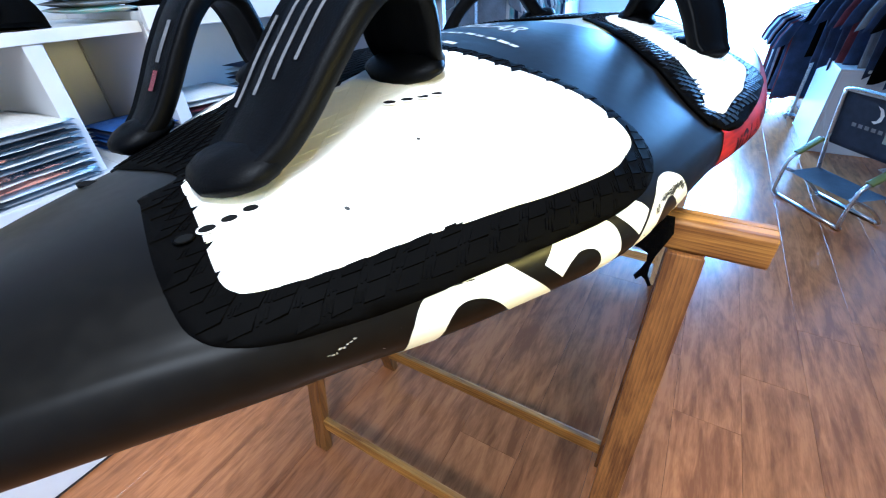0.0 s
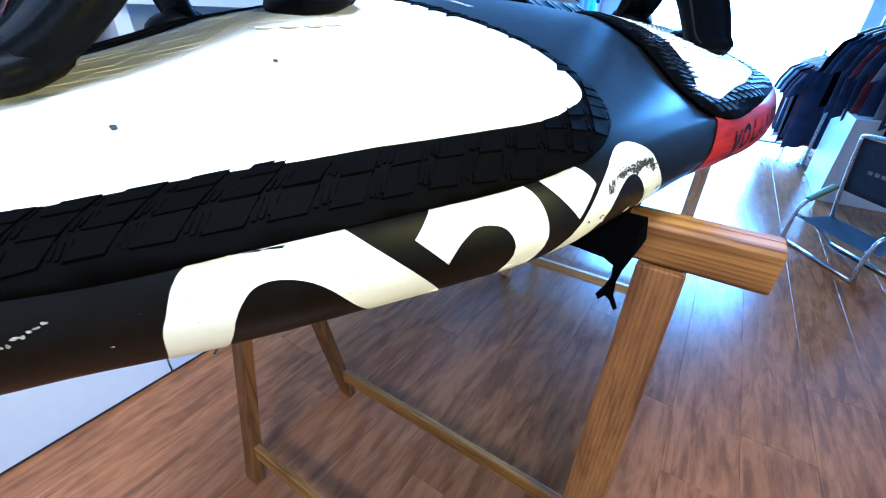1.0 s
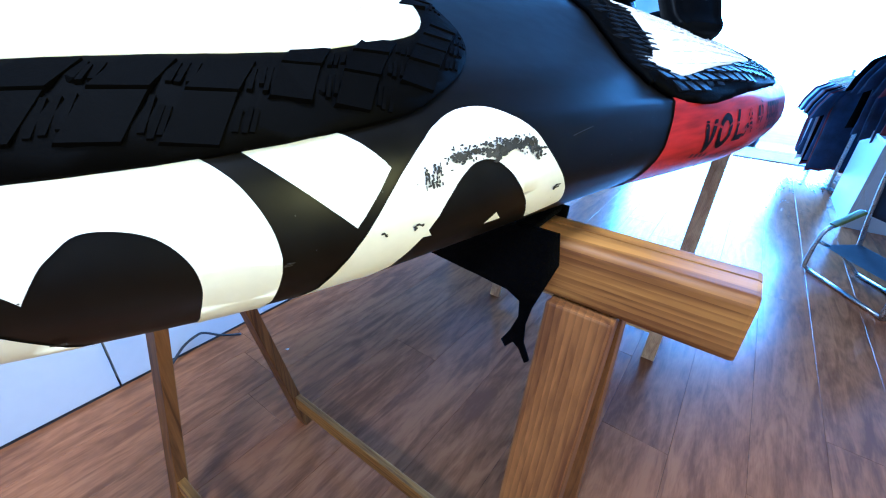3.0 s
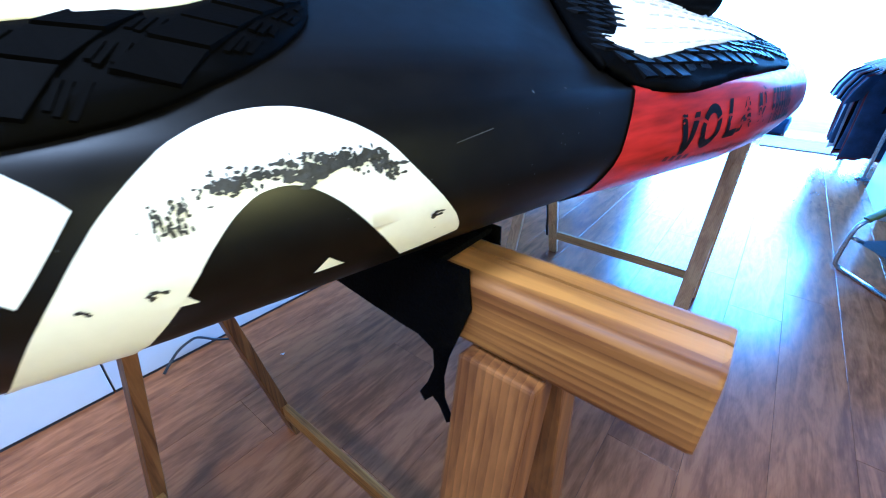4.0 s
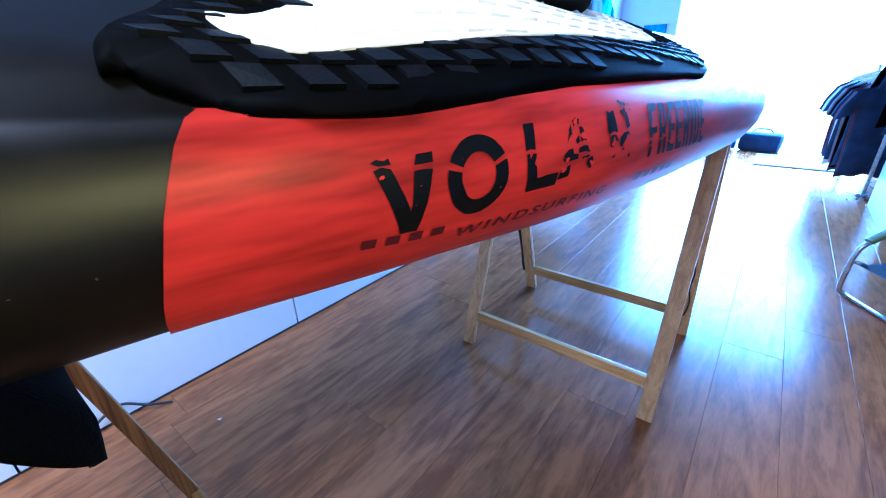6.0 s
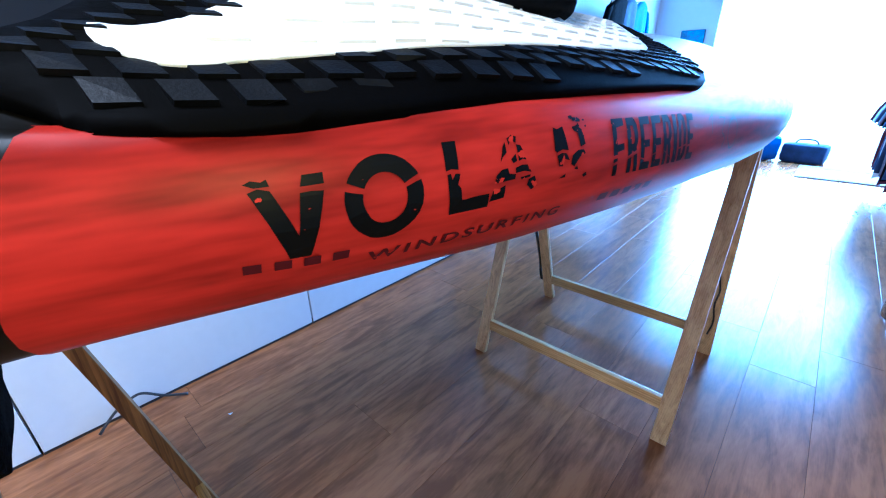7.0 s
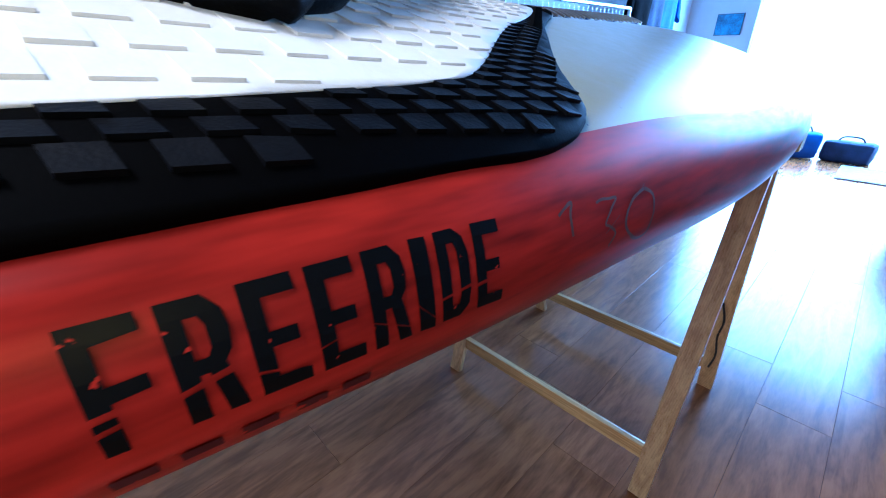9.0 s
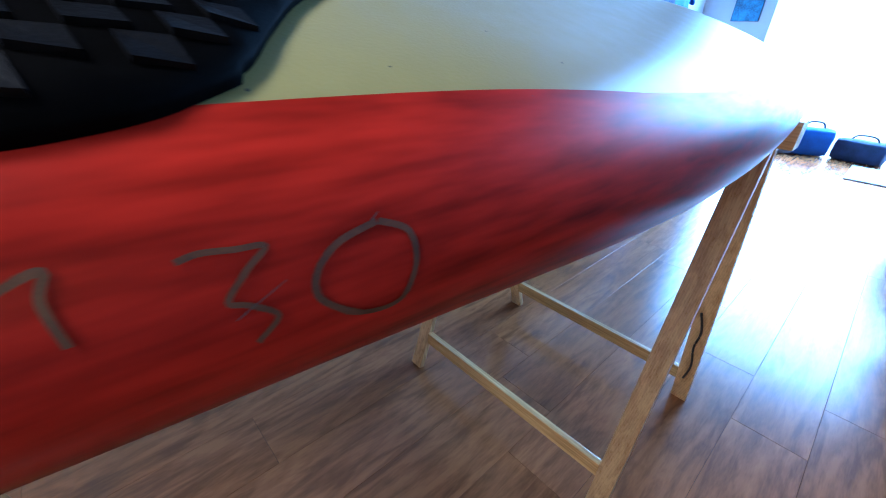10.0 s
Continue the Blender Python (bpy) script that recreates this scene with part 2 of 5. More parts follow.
def bar(a, b, w, d, bevel=0.002, side=(1, 0, 0)):
    """A squared bar from a to b, w wide along side and d deep across it."""
    a, b = Vector(a), Vector(b)
    z = (b - a).normalized()
    x = Vector(side)
    x = (x - z * x.dot(z)).normalized()
    y = z.cross(x)
    bm = bmesh.new()
    add_box(bm, (-w / 2, -d / 2, 0), (w / 2, d / 2, (b - a).length), bevel)
    m = Matrix((x, y, z)).transposed().to_4x4()
    m.translation = a
    bmesh.ops.transform(bm, matrix=m, verts=bm.verts)
    return bm


def smooth_line(points, steps=6, closed=False):
    """A Catmull-Rom line through the points."""
    pts = [Vector(p) for p in points]
    n = len(pts)
    out = []
    for i in range(n if closed else n - 1):
        p0 = pts[(i - 1) % n] if closed or i > 0 else pts[i]
        p1, p2 = pts[i], pts[(i + 1) % n]
        p3 = pts[(i + 2) % n] if closed or i + 2 < n else pts[i + 1]
        for k in range(steps):
            t = k / steps
            out.append(0.5 * ((2 * p1) + (p2 - p0) * t + (2 * p0 - 5 * p1 + 4 * p2 - p3) * t * t + (3 * p1 - p0 - 3 * p2 + p3) * t ** 3))
    if not closed:
        out.append(pts[-1])
    return out


def tube(points, radius, sides=8, closed=False, flat=None):
    """A round tube along points; flat=(width, height, up) makes a band of that section."""
    bm = bmesh.new()
    n = len(points)
    rings = []
    for i, p in enumerate(points):
        a = points[(i - 1) % n] if closed or i else points[i]
        b = points[(i + 1) % n] if closed or i < n - 1 else points[i]
        d = (Vector(b) - Vector(a)).normalized()
        ref = Vector(flat[2]) if flat else (Vector((0, 0, 1)) if abs(d.z) < 0.95 else Vector((1, 0, 0)))
        x = d.cross(ref).normalized()
        y = x.cross(d).normalized()
        rx, ry = (flat[0] / 2, flat[1] / 2) if flat else (radius, radius)
        ring = []
        for k in range(sides):
            t = 2 * math.pi * k / sides
            c, s = math.cos(t), math.sin(t)
            if flat:
                c, s = math.copysign(abs(c) ** 0.6, c), math.copysign(abs(s) ** 0.6, s)
            ring.append(bm.verts.new(Vector(p) + x * rx * c + y * ry * s))
        rings.append(ring)
    for i in range(n if closed else n - 1):
        r0, r1 = rings[i], rings[(i + 1) % n]
        for k in range(sides):
            bm.faces.new((r0[k], r0[(k + 1) % sides], r1[(k + 1) % sides], r1[k]))
    if not closed:
        bm.faces.new(rings[0][::-1])
        bm.faces.new(rings[-1])
    return bm


def inside(poly, x, y):
    hit = False
    for i in range(len(poly)):
        (x0, y0), (x1, y1) = poly[i - 1], poly[i]
        if (y0 > y) != (y1 > y) and x < (x1 - x0) * (y - y0) / (y1 - y0) + x0:
            hit = not hit
    return hit


def edge_gap(poly, x, y):
    """Distance from a point to the nearest side of a polygon."""
    best = 9.0
    for i in range(len(poly)):
        (x0, y0), (x1, y1) = poly[i - 1], poly[i]
        dx, dy = x1 - x0, y1 - y0
        t = max(0.0, min(1.0, ((x - x0) * dx + (y - y0) * dy) / (dx * dx + dy * dy + 1e-12)))
        best = min(best, math.hypot(x - x0 - t * dx, y - y0 - t * dy))
    return best


# ---- the room ----
X_LEFT, X_RIGHT, Y_BACK = -1.45, 2.1, -4.0
CEIL = 2.75
floor = tagged(part("floor", box((X_LEFT - 0.1, Y_BACK, -0.12), (X_RIGHT + 0.1, DOOR_Y, -0.006)), M_FLOOR_GAP), "dark screed under brown laminate planks", "floor", kind="structure")
tagged(part("wall_left", box((X_LEFT - 0.12, Y_BACK, 0), (X_LEFT, DOOR_Y, CEIL)), M_WALL), "plain white painted shop wall", "wall", kind="structure")
tagged(part("wall_right", box((X_RIGHT, Y_BACK, 0), (X_RIGHT + 0.12, DOOR_Y, CEIL)), M_WALL_GREY), "plain grey painted shop wall", "wall", kind="structure")
tagged(part("wall_back", box((X_LEFT, Y_BACK - 0.12, 0), (X_RIGHT, Y_BACK, CEIL)), M_WALL_GREY), "plain grey painted shop wall", "wall", kind="structure")
OPEN_L, OPEN_R, OPEN_T = -0.75, 1.45, 2.6
bmw = bmesh.new()
add_box(bmw, (X_LEFT, DOOR_Y, 0), (OPEN_L, DOOR_Y + 0.15, CEIL))
add_box(bmw, (OPEN_R, DOOR_Y, 0), (X_RIGHT, DOOR_Y + 0.15, CEIL))
add_box(bmw, (OPEN_L, DOOR_Y, OPEN_T), (OPEN_R, DOOR_Y + 0.15, CEIL))
tagged(part("wall_front", bmw, M_WALL), "white shop front wall round the open doorway", "wall", kind="structure")
tagged(part("ceiling", box((X_LEFT - 0.12, Y_BACK - 0.12, CEIL), (X_RIGHT + 0.12, DOOR_Y + 0.15, CEIL + 0.1)), M_CEIL), "plain grey ceiling", "ceiling", kind="structure")

# an added glowing panel stands in for the bright street beyond the doorway
M_STREET_GLOW = bpy.data.materials.new("street_daylight_glow")
M_STREET_GLOW.use_nodes = True
sn = M_STREET_GLOW.node_tree.nodes
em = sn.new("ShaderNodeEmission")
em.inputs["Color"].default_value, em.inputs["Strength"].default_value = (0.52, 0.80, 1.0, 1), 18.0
M_STREET_GLOW.node_tree.links.new(em.outputs["Emission"], sn["Material Output"].inputs["Surface"])
tagged(part("backdrop", box((-8, DOOR_Y + 3.4, -0.2), (9, DOOR_Y + 3.5, 6)), M_STREET_GLOW), "glowing panel standing in for the overexposed sunlit street outside the doorway", "backdrop", kind="structure")
M_PAVE = material("pale_paving", (0.5, 0.5, 0.48), 0.8)
tagged(part("pavement", box((-8, DOOR_Y, -0.2), (9, DOOR_Y + 3.4, -0.02)), M_PAVE), "pale sunlit paving outside the shop", "pavement", kind="structure")

# ---- the board: its lines, from tail to nose ----
TAIL, LENGTH = -1.82, 2.36
STATION = [0, .015, .05, .11, .18, .285, .44, .6, .75, .9, 1.1, 1.28, 1.45, 1.6, 1.75, 1.9, 2.0, 2.1, 2.2, 2.28, 2.33, 2.355, 2.36]
HALF = [0.08, 0.108, 0.130, 0.166, 0.205, 0.2582, 0.3214, 0.3635, 0.3817, 0.3933, 0.3978, 0.3937, 0.3843, 0.3689, 0.3443, 0.3121, 0.2849, 0.2453, 0.1926, 0.1318, 0.0745, 0.0258, 0.004]


def curve_through(xs, ys):
    """A smooth monotone curve through knots."""
    h = [b - a for a, b in zip(xs, xs[1:])]
    d = [(b - a) / k for a, b, k in zip(ys, ys[1:], h)]
    m = [d[0]] + [0.0] * (len(xs) - 2) + [d[-1]]
    for i in range(1, len(xs) - 1):
        if d[i - 1] * d[i] > 0:
            w1, w2 = 2 * h[i] + h[i - 1], h[i] + 2 * h[i - 1]
            m[i] = (w1 + w2) / (w1 / d[i - 1] + w2 / d[i])

    def f(x):
        x = min(max(x, xs[0]), xs[-1])
        i = 0
        while i < len(xs) - 2 and x >= xs[i + 1]:
            i += 1
        t = (x - xs[i]) / h[i]
        return (1 + 2 * t) * (1 - t) ** 2 * ys[i] + t * (1 - t) ** 2 * h[i] * m[i] + t * t * (3 - 2 * t) * ys[i + 1] - t * t * (1 - t) * h[i] * m[i + 1]
    return f


half_width = curve_through(STATION, HALF)
bottom_z = curve_through([0, .3, .6, .9, 1.2, 1.5, 1.8, 2.1, 2.36], [.932, .918, .921, .911, .890, .8745, .8845, .9077, .935])
thickness = curve_through([0, .1, .3, .8, 1.1, 1.3, 1.7, 2.0, 2.2, 2.36], [.066, .090, .114, .122, .124, .1255, .116, .098, .075, .028])
crown = curve_through([0, .3, .44, .5, .6, .75, .9, 1.2, 1.5, 1.8, 2.1, 2.36], [0, 0, .012, .022, .028, .035, .042, .047, .055, .055, .03, 0])
dome = curve_through([0, .35, .6, .9, 1.2, 1.6, 2.0, 2.36], [.010, .016, .026, .038, .032, .032, .026, 0])
# section: inset from the widest line, height as a share of the thickness
SECTION = [(None, .06), (.20, .062), (.09, .066), (.05, .08), (.032, .11), (.022, .16), (.012, .23), (.006, .30), (.0018, .37), (0, .44), (.0005, .51), (.002, .58), (.0045, .65), (.0075, .71), (.0115, .765), (.016, .81), (.022, .85), (.03, .88), (.043, .908), (.06, .93), (.09, .95), (.13, .968), (.17, .979), (.22, .988), (.28, .994), (.33, .998), (None, 1.0)]


# the deck's shoulder falls away softly beside the pads
shoulder = curve_through([0, .15, .25, .32, .42, .47, .52, .62, .82, .89, .94, .98, 1.075, 1.16, 1.35, 2.36], [0, 0, .004, .007, .007, .004, .003, .005, .009, .015, .0135, .010, .007, .005, 0, 0])


def fall(inset):
    a = min(max((inset - .0045) / .0135, 0.0), 1.0)
    b = min(max((.14 - inset) / .09, 0.0), 1.0)
    return a * a * (3 - 2 * a) * b * b * (3 - 2 * b)


def section(s):
    u = s - TAIL
    w, b, t = half_width(u), bottom_z(u), thickness(u)
    q = min(1, w / 0.2)
    edge = max(w - 0.016 * q, 1e-6)
    out = []
    for i, h in SECTION:
        if i is None:
            x = 0.0
        elif i <= 0.06:
            x = max(w - i * q, 0.0)
        else:
            x = (w - 0.06 * q) * (1 - (i - 0.06) / 0.34)
        r2 = 1 - (x / edge) ** 2
        rise = crown(u) * r2 + dome(u) * r2 * r2 if h > 0.8 and x < edge else 0.0
        out.append((x, b + h * t + rise - (shoulder(u) * fall(i) if i is not None and h > 0.5 else 0.0)))
    return out


# how far the painted marks sit above or below their nominal height on the rail
mark_lift = curve_through([-1.53, -1.478, -1.39, -1.27, -1.11, -.99, -.96, -.9, -.8, -.7, -.58, -.5, .54], [-.008, -.002, -.006, -.0035, -.0055, .003, .006, .003, .005, .005, -.003, -.004, .0])


def rail_point(s, z, off=0.0):
    """The point of the near rail at s and height z, lifted off the surface."""
    sec, z = section(s), z + mark_lift(s)
    for (x0, z0), (x1, z1) in zip(sec, sec[1:]):
        if z0 <= z <= z1:
            k = (z - z0) / max(z1 - z0, 1e-9)
            dx, dz = x1 - x0, z1 - z0
            n = Vector((dz, 0, -dx)).normalized()
            return Vector((x0 + dx * k, s, z0 + dz * k)) + n * off
    return Vector((sec[1][0], s, sec[1][1]))


def deck_point(x, s, off=0.0):
    """The point of the deck at x and s, lifted off the surface."""
    sec = section(s)[9:]
    ax = abs(x)
    for (x0, z0), (x1, z1) in zip(sec, sec[1:]):
        if x1 <= ax <= x0:
            k = (x0 - ax) / max(x0 - x1, 1e-9)
            n = Vector((z1 - z0, 0, x0 - x1)).normalized()
            return Vector((x, s, z0 + (z1 - z0) * k)) + Vector((math.copysign(n.x, x), 0, n.z)) * off
    return Vector((x, s, sec[0][1] + off))


BOARD = pose(0, 0, 0, 0, 0, -7.6) @ pose(0.141, 0, 0)
board = empty("windsurf_board", BOARD, label="matt black windsurf board with red rail resting on two trestles", category="windsurf board")


def hull_mesh():
    bm = bmesh.new()
    rows = []
    stations = [TAIL + LENGTH * k / 150 for k in range(151)] + [-0.80]
    for s in sorted(stations):
        sec = section(s)
        ring = sec[:-1] + [(-x, z) for x, z in sec[::-1]][:-1]
        rows.append((s, [bm.verts.new((x, s, z)) for x, z in ring + [(0, sec[0][1])]][:-1]))
    n = len(rows[0][1])
    for (s0, a), (s1, b) in zip(rows, rows[1:]):
        for k in range(n):
            f = bm.faces.new((a[k], a[(k + 1) % n], b[(k + 1) % n], b[k]))
            f.smooth = True
            if s0 >= -0.801 and 14 <= k < n - 14:
                f.material_index = 1
    bm.faces.new(rows[0][1])
    bm.faces.new(rows[-1][1][::-1])
    return bm


part("hull", hull_mesh(), [M_HULL, M_NOSE], board)


def rail_patch(name, polygon, mat, off=0.0006, label="", parent=None, step=0.006):
    """A painted shape on the near rail, given as (s, z) corners."""
    bm = bmesh.new()
    bm.faces.new([bm.verts.new((s, z, 0)) for s, z in polygon])
    lo = [min(p[k] for p in polygon) for k in (0, 1)]
    hi = [max(p[k] for p in polygon) for k in (0, 1)]
    for k, dist in ((0, step * 2.5), (1, step)):
        c = lo[k] + dist
        while c < hi[k]:
            no = [0, 0, 0]
            no[k] = 1
            co = [0, 0, 0]
            co[k] = c
            bmesh.ops.bisect_plane(bm, geom=bm.verts[:] + bm.edges[:] + bm.faces[:], plane_co=co, plane_no=no)
            c += dist
    bmesh.ops.triangulate(bm, faces=bm.faces)
    for v in bm.verts:
        v.co = rail_point(v.co.x, v.co.y, off)
    return part(name, bm, mat, parent or board, label, smooth=True)


red_top = curve_through([-1.0, -.90, -.80, -.70, -.62, -.52, -.46, -.40, .56], [14.1, 14.35, 14.95, 15.5, 16.1, 16.3, 16.3, 16.2, 15.95])


# where the red begins, by the height in the section
red_start = curve_through([.06, .25, .45, .62, .78], [-.981, -.984, -.980, -.972, -.960])


# red panel along the rail, from the slanted black edge to the nose
def red_panel():
    bm = bmesh.new()
    rows = []
    for k in range(110):
        row = []
        f = k / 109
        for j in range(1, 15):
            h = SECTION[j][1]
            start = red_start(h)
            s = start + (TAIL + LENGTH - 0.004 - start) * f
            sec = section(s)
            (x0, z0), (x1, z1), (x2, z2) = sec[j - 1], sec[j], sec[j + 1]
            n = Vector((z2 - z0, 0, x0 - x2)).normalized()
            row.append(bm.verts.new(Vector((x1, s, z1)) + n * (0.0011 + 0.003 * max(0.0, s))))
        # upper edge of the paint, which climbs the shoulder towards the nose
        s = -0.962 + (TAIL + LENGTH - 0.004 + 0.962) * f
        sec = section(s)
        for j in (14 + (red_top(s) - 14) / 2, red_top(s)):
            i = int(j)
            (x0, z0), (x1, z1) = sec[i], sec[i + 1]
            n = Vector((z1 - z0, 0, x0 - x1)).normalized()
            row.append(bm.verts.new(Vector((x0 + (x1 - x0) * (j - i), s, z0 + (z1 - z0) * (j - i))) + n * 0.0011))
        rows.append(row)
    for a, b in zip(rows, rows[1:]):
        for p in range(len(a) - 1):
            bm.faces.new((a[p], b[p], b[p + 1], a[p + 1]))
    return bm


part("rail_panel", red_panel(), M_RED, board, "scratched red rail paint", smooth=True)

def flowing(poly, sharp=42.0, steps=5):
    """The outline with its gentle turns rounded and its true corners kept."""
    n = len(poly)
    p = [Vector((a, b)) for a, b in poly]
    corner = [math.degrees((p[i] - p[i - 1]).angle(p[(i + 1) % n] - p[i])) > sharp for i in range(n)]
    out = []
    for i in range(n):
        a, b = p[i], p[(i + 1) % n]
        ta = Vector((0, 0)) if corner[i] else (b - p[i - 1]) / 2
        tb = Vector((0, 0)) if corner[(i + 1) % n] else (p[(i + 2) % n] - a) / 2
        if corner[i]:
            ta = b - a - tb / 2 if not corner[(i + 1) % n] else b - a
        if corner[(i + 1) % n]:
            tb = b - a - ta / 2 if not corner[i] else b - a
        for k in range(steps):
            t = k / steps
            q = a * (1 + 2 * t) * (1 - t) ** 2 + ta * t * (1 - t) ** 2 + b * t * t * (3 - 2 * t) + tb * t * t * (t - 1)
            out.append((q.x, q.y))
    return out


GRAPHICS = {
    1: [(-1.480, .940), (-1.481, .966), (-1.477, .979), (-1.472, .991), (-1.466, .9992), (-1.459, 1.0022), (-1.445, 1.0050), (-1.424, 1.0085), (-1.4046, 1.0100), (-1.3867, .9896), (-1.352, .952), (-1.343, .940), (-1.383, .940), (-1.402, .960), (-1.416, .978), (-1.425, .9855), (-1.435, .9886), (-1.4435, .9866), (-1.4495, .9797), (-1.454, .969), (-1.4556, .954), (-1.456, .940)],
    2: [(-1.373, .9965), (-1.360, 1.0115), (-1.337, 1.0135), (-1.3055, 1.0148), (-1.295, 1.0054), (-1.2883, .991), (-1.2858, .976), (-1.287, .958), (-1.289, .940), (-1.313, .940), (-1.3125, .958), (-1.3117, .972), (-1.314, .9825), (-1.320, .991), (-1.3287, .995), (-1.338, .9955), (-1.3455, .9905), (-1.350, .986), (-1.356, .977)],
    3: [(-1.2917, 1.0148), (-1.2555, 1.0159), (-1.233, 1.0012), (-1.254, .981)],
    4: [(-1.274, .940), (-1.262, .961), (-1.252, .975), (-1.237, .9905), (-1.222, 1.0035), (-1.207, 1.013), (-1.188, 1.0178), (-1.170, 1.0176), (-1.155, 1.0125), (-1.143, 1.005), (-1.1335, .9945), (-1.118, .977), (-1.1075, .964), (-1.105, .9575), (-1.120, .9555), (-1.135, .9545), (-1.1430, .9635), (-1.1535, .976), (-1.165, .989), (-1.1765, .9965), (-1.188, .997), (-1.197, .9925), (-1.206, .984), (-1.2145, .973), (-1.222, .962), (-1.231, .948), (-1.236, .940)],
}
for tri in ([(-1.176, .963), (-1.171, .969), (-1.164, .963)], [(-1.2206, .9685), (-1.216, .9717), (-1.2127, .9675)]):
    rail_patch("rail_graphic", tri, M_WHITE_PAINT, label="tiny white triangle of rail paint")
for shape in GRAPHICS.values():
    rail_patch("rail_graphic", flowing(shape), M_WHITE_PAINT, label="white curved rail graphic")


def blob(cs, cz, rs, rz, rnd):
    k = rnd.randint(7, 11)
    return [(cs + rs * rnd.uniform(0.45, 1.0) * math.cos(2 * math.pi * i / k), cz + rz * rnd.uniform(0.45, 1.0) * math.sin(2 * math.pi * i / k)) for i in range(k)]


def blobs(name, spots, mat, off, label):
    """Chips and scuffs of the paint as one thin patch."""
    bm = bmesh.new()
    for poly in spots:
        vs = [bm.verts.new(rail_point(s, z, off)) for s, z in poly]
        bm.faces.new(vs)
    return tagged(part(name, bm, mat, board), label, kind="stuff")


rnd = random.Random(5)
spots = []
for k in range(300):
    f = rnd.random() ** 0.8
    spots.append(blob(-1.206 + 0.062 * f, 0.9995 + 0.0025 * math.sin(3.1 * f) + rnd.gauss(0, 0.0017), rnd.uniform(0.0004, 0.0020), rnd.uniform(0.0003, 0.0011), rnd))
for k in range(52):
    f = rnd.random()
    spots.append(blob(-1.1795 + 0.031 * f, 0.9987 + 0.0024 * f + rnd.gauss(0, 0.0011), rnd.uniform(0.0014, 0.0040), rnd.uniform(0.0008, 0.0019), rnd))
for k in range(14):
    spots.append(blob(-1.197 + rnd.gauss(0, 0.0035), 1.0006 + rnd.gauss(0, 0.0007), rnd.uniform(0.001, 0.0026), rnd.uniform(0.0006, 0.0014), rnd))
for k in range(40):
    spots.append(blob(rnd.choice((-1.2165, -1.2112)) + rnd.gauss(0, 0.0014), 0.9935 + rnd.uniform(-0.003, 0.006), rnd.uniform(0.0004, 0.0014), rnd.uniform(0.0005, 0.0017), rnd))
for s0, z0, n0 in ((-1.1235, 0.9733, 14), (-1.222, 0.9753, 7), (-1.240, 0.9753, 4), (-1.284, 0.972, 5), (-1.352, 0.955, 6)):
    for k in range(n0):
        spots.append(blob(s0 + rnd.uniform(-0.0024, 0.0024), z0 + rnd.uniform(-0.0012, 0.0012), rnd.uniform(0.0006, 0.0022), rnd.uniform(0.0003, 0.0010), rnd))
for k in range(34):
    spots.append(blob(-1.1435 + rnd.gauss(0, 0.0026), 0.9955 + rnd.gauss(0, 0.0020), rnd.uniform(0.0006, 0.0022), rnd.uniform(0.0005, 0.0014), rnd))
blobs("rail_wear", spots, M_SCUFF, 0.0011, "black worn scuffs in the white paint")
blobs("rail_chip", [blob(-1.538 + 0.0028 * k, 0.983 + 0.0008 * k + rnd.uniform(-0.0014, 0.0014), rnd.uniform(0.0010, 0.0027), rnd.uniform(0.0007, 0.0018), rnd) for k in range(8)] + [blob(-1.50, .968, .0012, .0010, rnd)], M_CHIP, 0.0007, "pale chipped scrape")
specks = [blob(s, z, 0.0004, 0.0006, rnd) for s, z in ((-1.04, .988), (-1.041, .984), (-1.038, .9825), (-1.026, .985), (-.995, .963))]
specks += [blob(rnd.uniform(-1.5, -1.0), rnd.uniform(.955, .995), rnd.uniform(.0002, .0006), rnd.uniform(.0002, .0005), rnd) for k in range(26)]
blobs("rail_dust", specks, M_SPECK, 0.0006, "pale specks on the matt black rail")
deck_specks = bmesh.new()
for x, s, r in ((.369, -.600, .0007), (.383, -.610, .0007), (.384, -.607, .0009), (.372, -.59, .0006), (.36, -.56, .0006), (.33, -.50, .0008), (.35, -.47, .0007), (.374, -1.027, .0010), (.372, -1.054, .0008)):
    deck_specks.faces.new([deck_specks.verts.new(deck_point(x + r * rnd.uniform(.6, 1) * math.cos(k), s + r * rnd.uniform(.6, 1) * math.sin(k), .0007)) for k in (0, 1.2, 2.4, 3.6, 5)])
tagged(part("deck_dust", deck_specks, M_SPECK, board), "pale specks on the deck", kind="stuff")
bm = bmesh.new()
bm.faces.new([bm.verts.new(deck_point(.370 + .0012 * math.cos(k), -.509 + .0019 * math.sin(k), .0007)) for k in (0, .9, 2.0, 3.0, 4.1, 5.2)])
part("deck_mark", bm, M_SCUFF, board, "small dark mark on the nose deck")


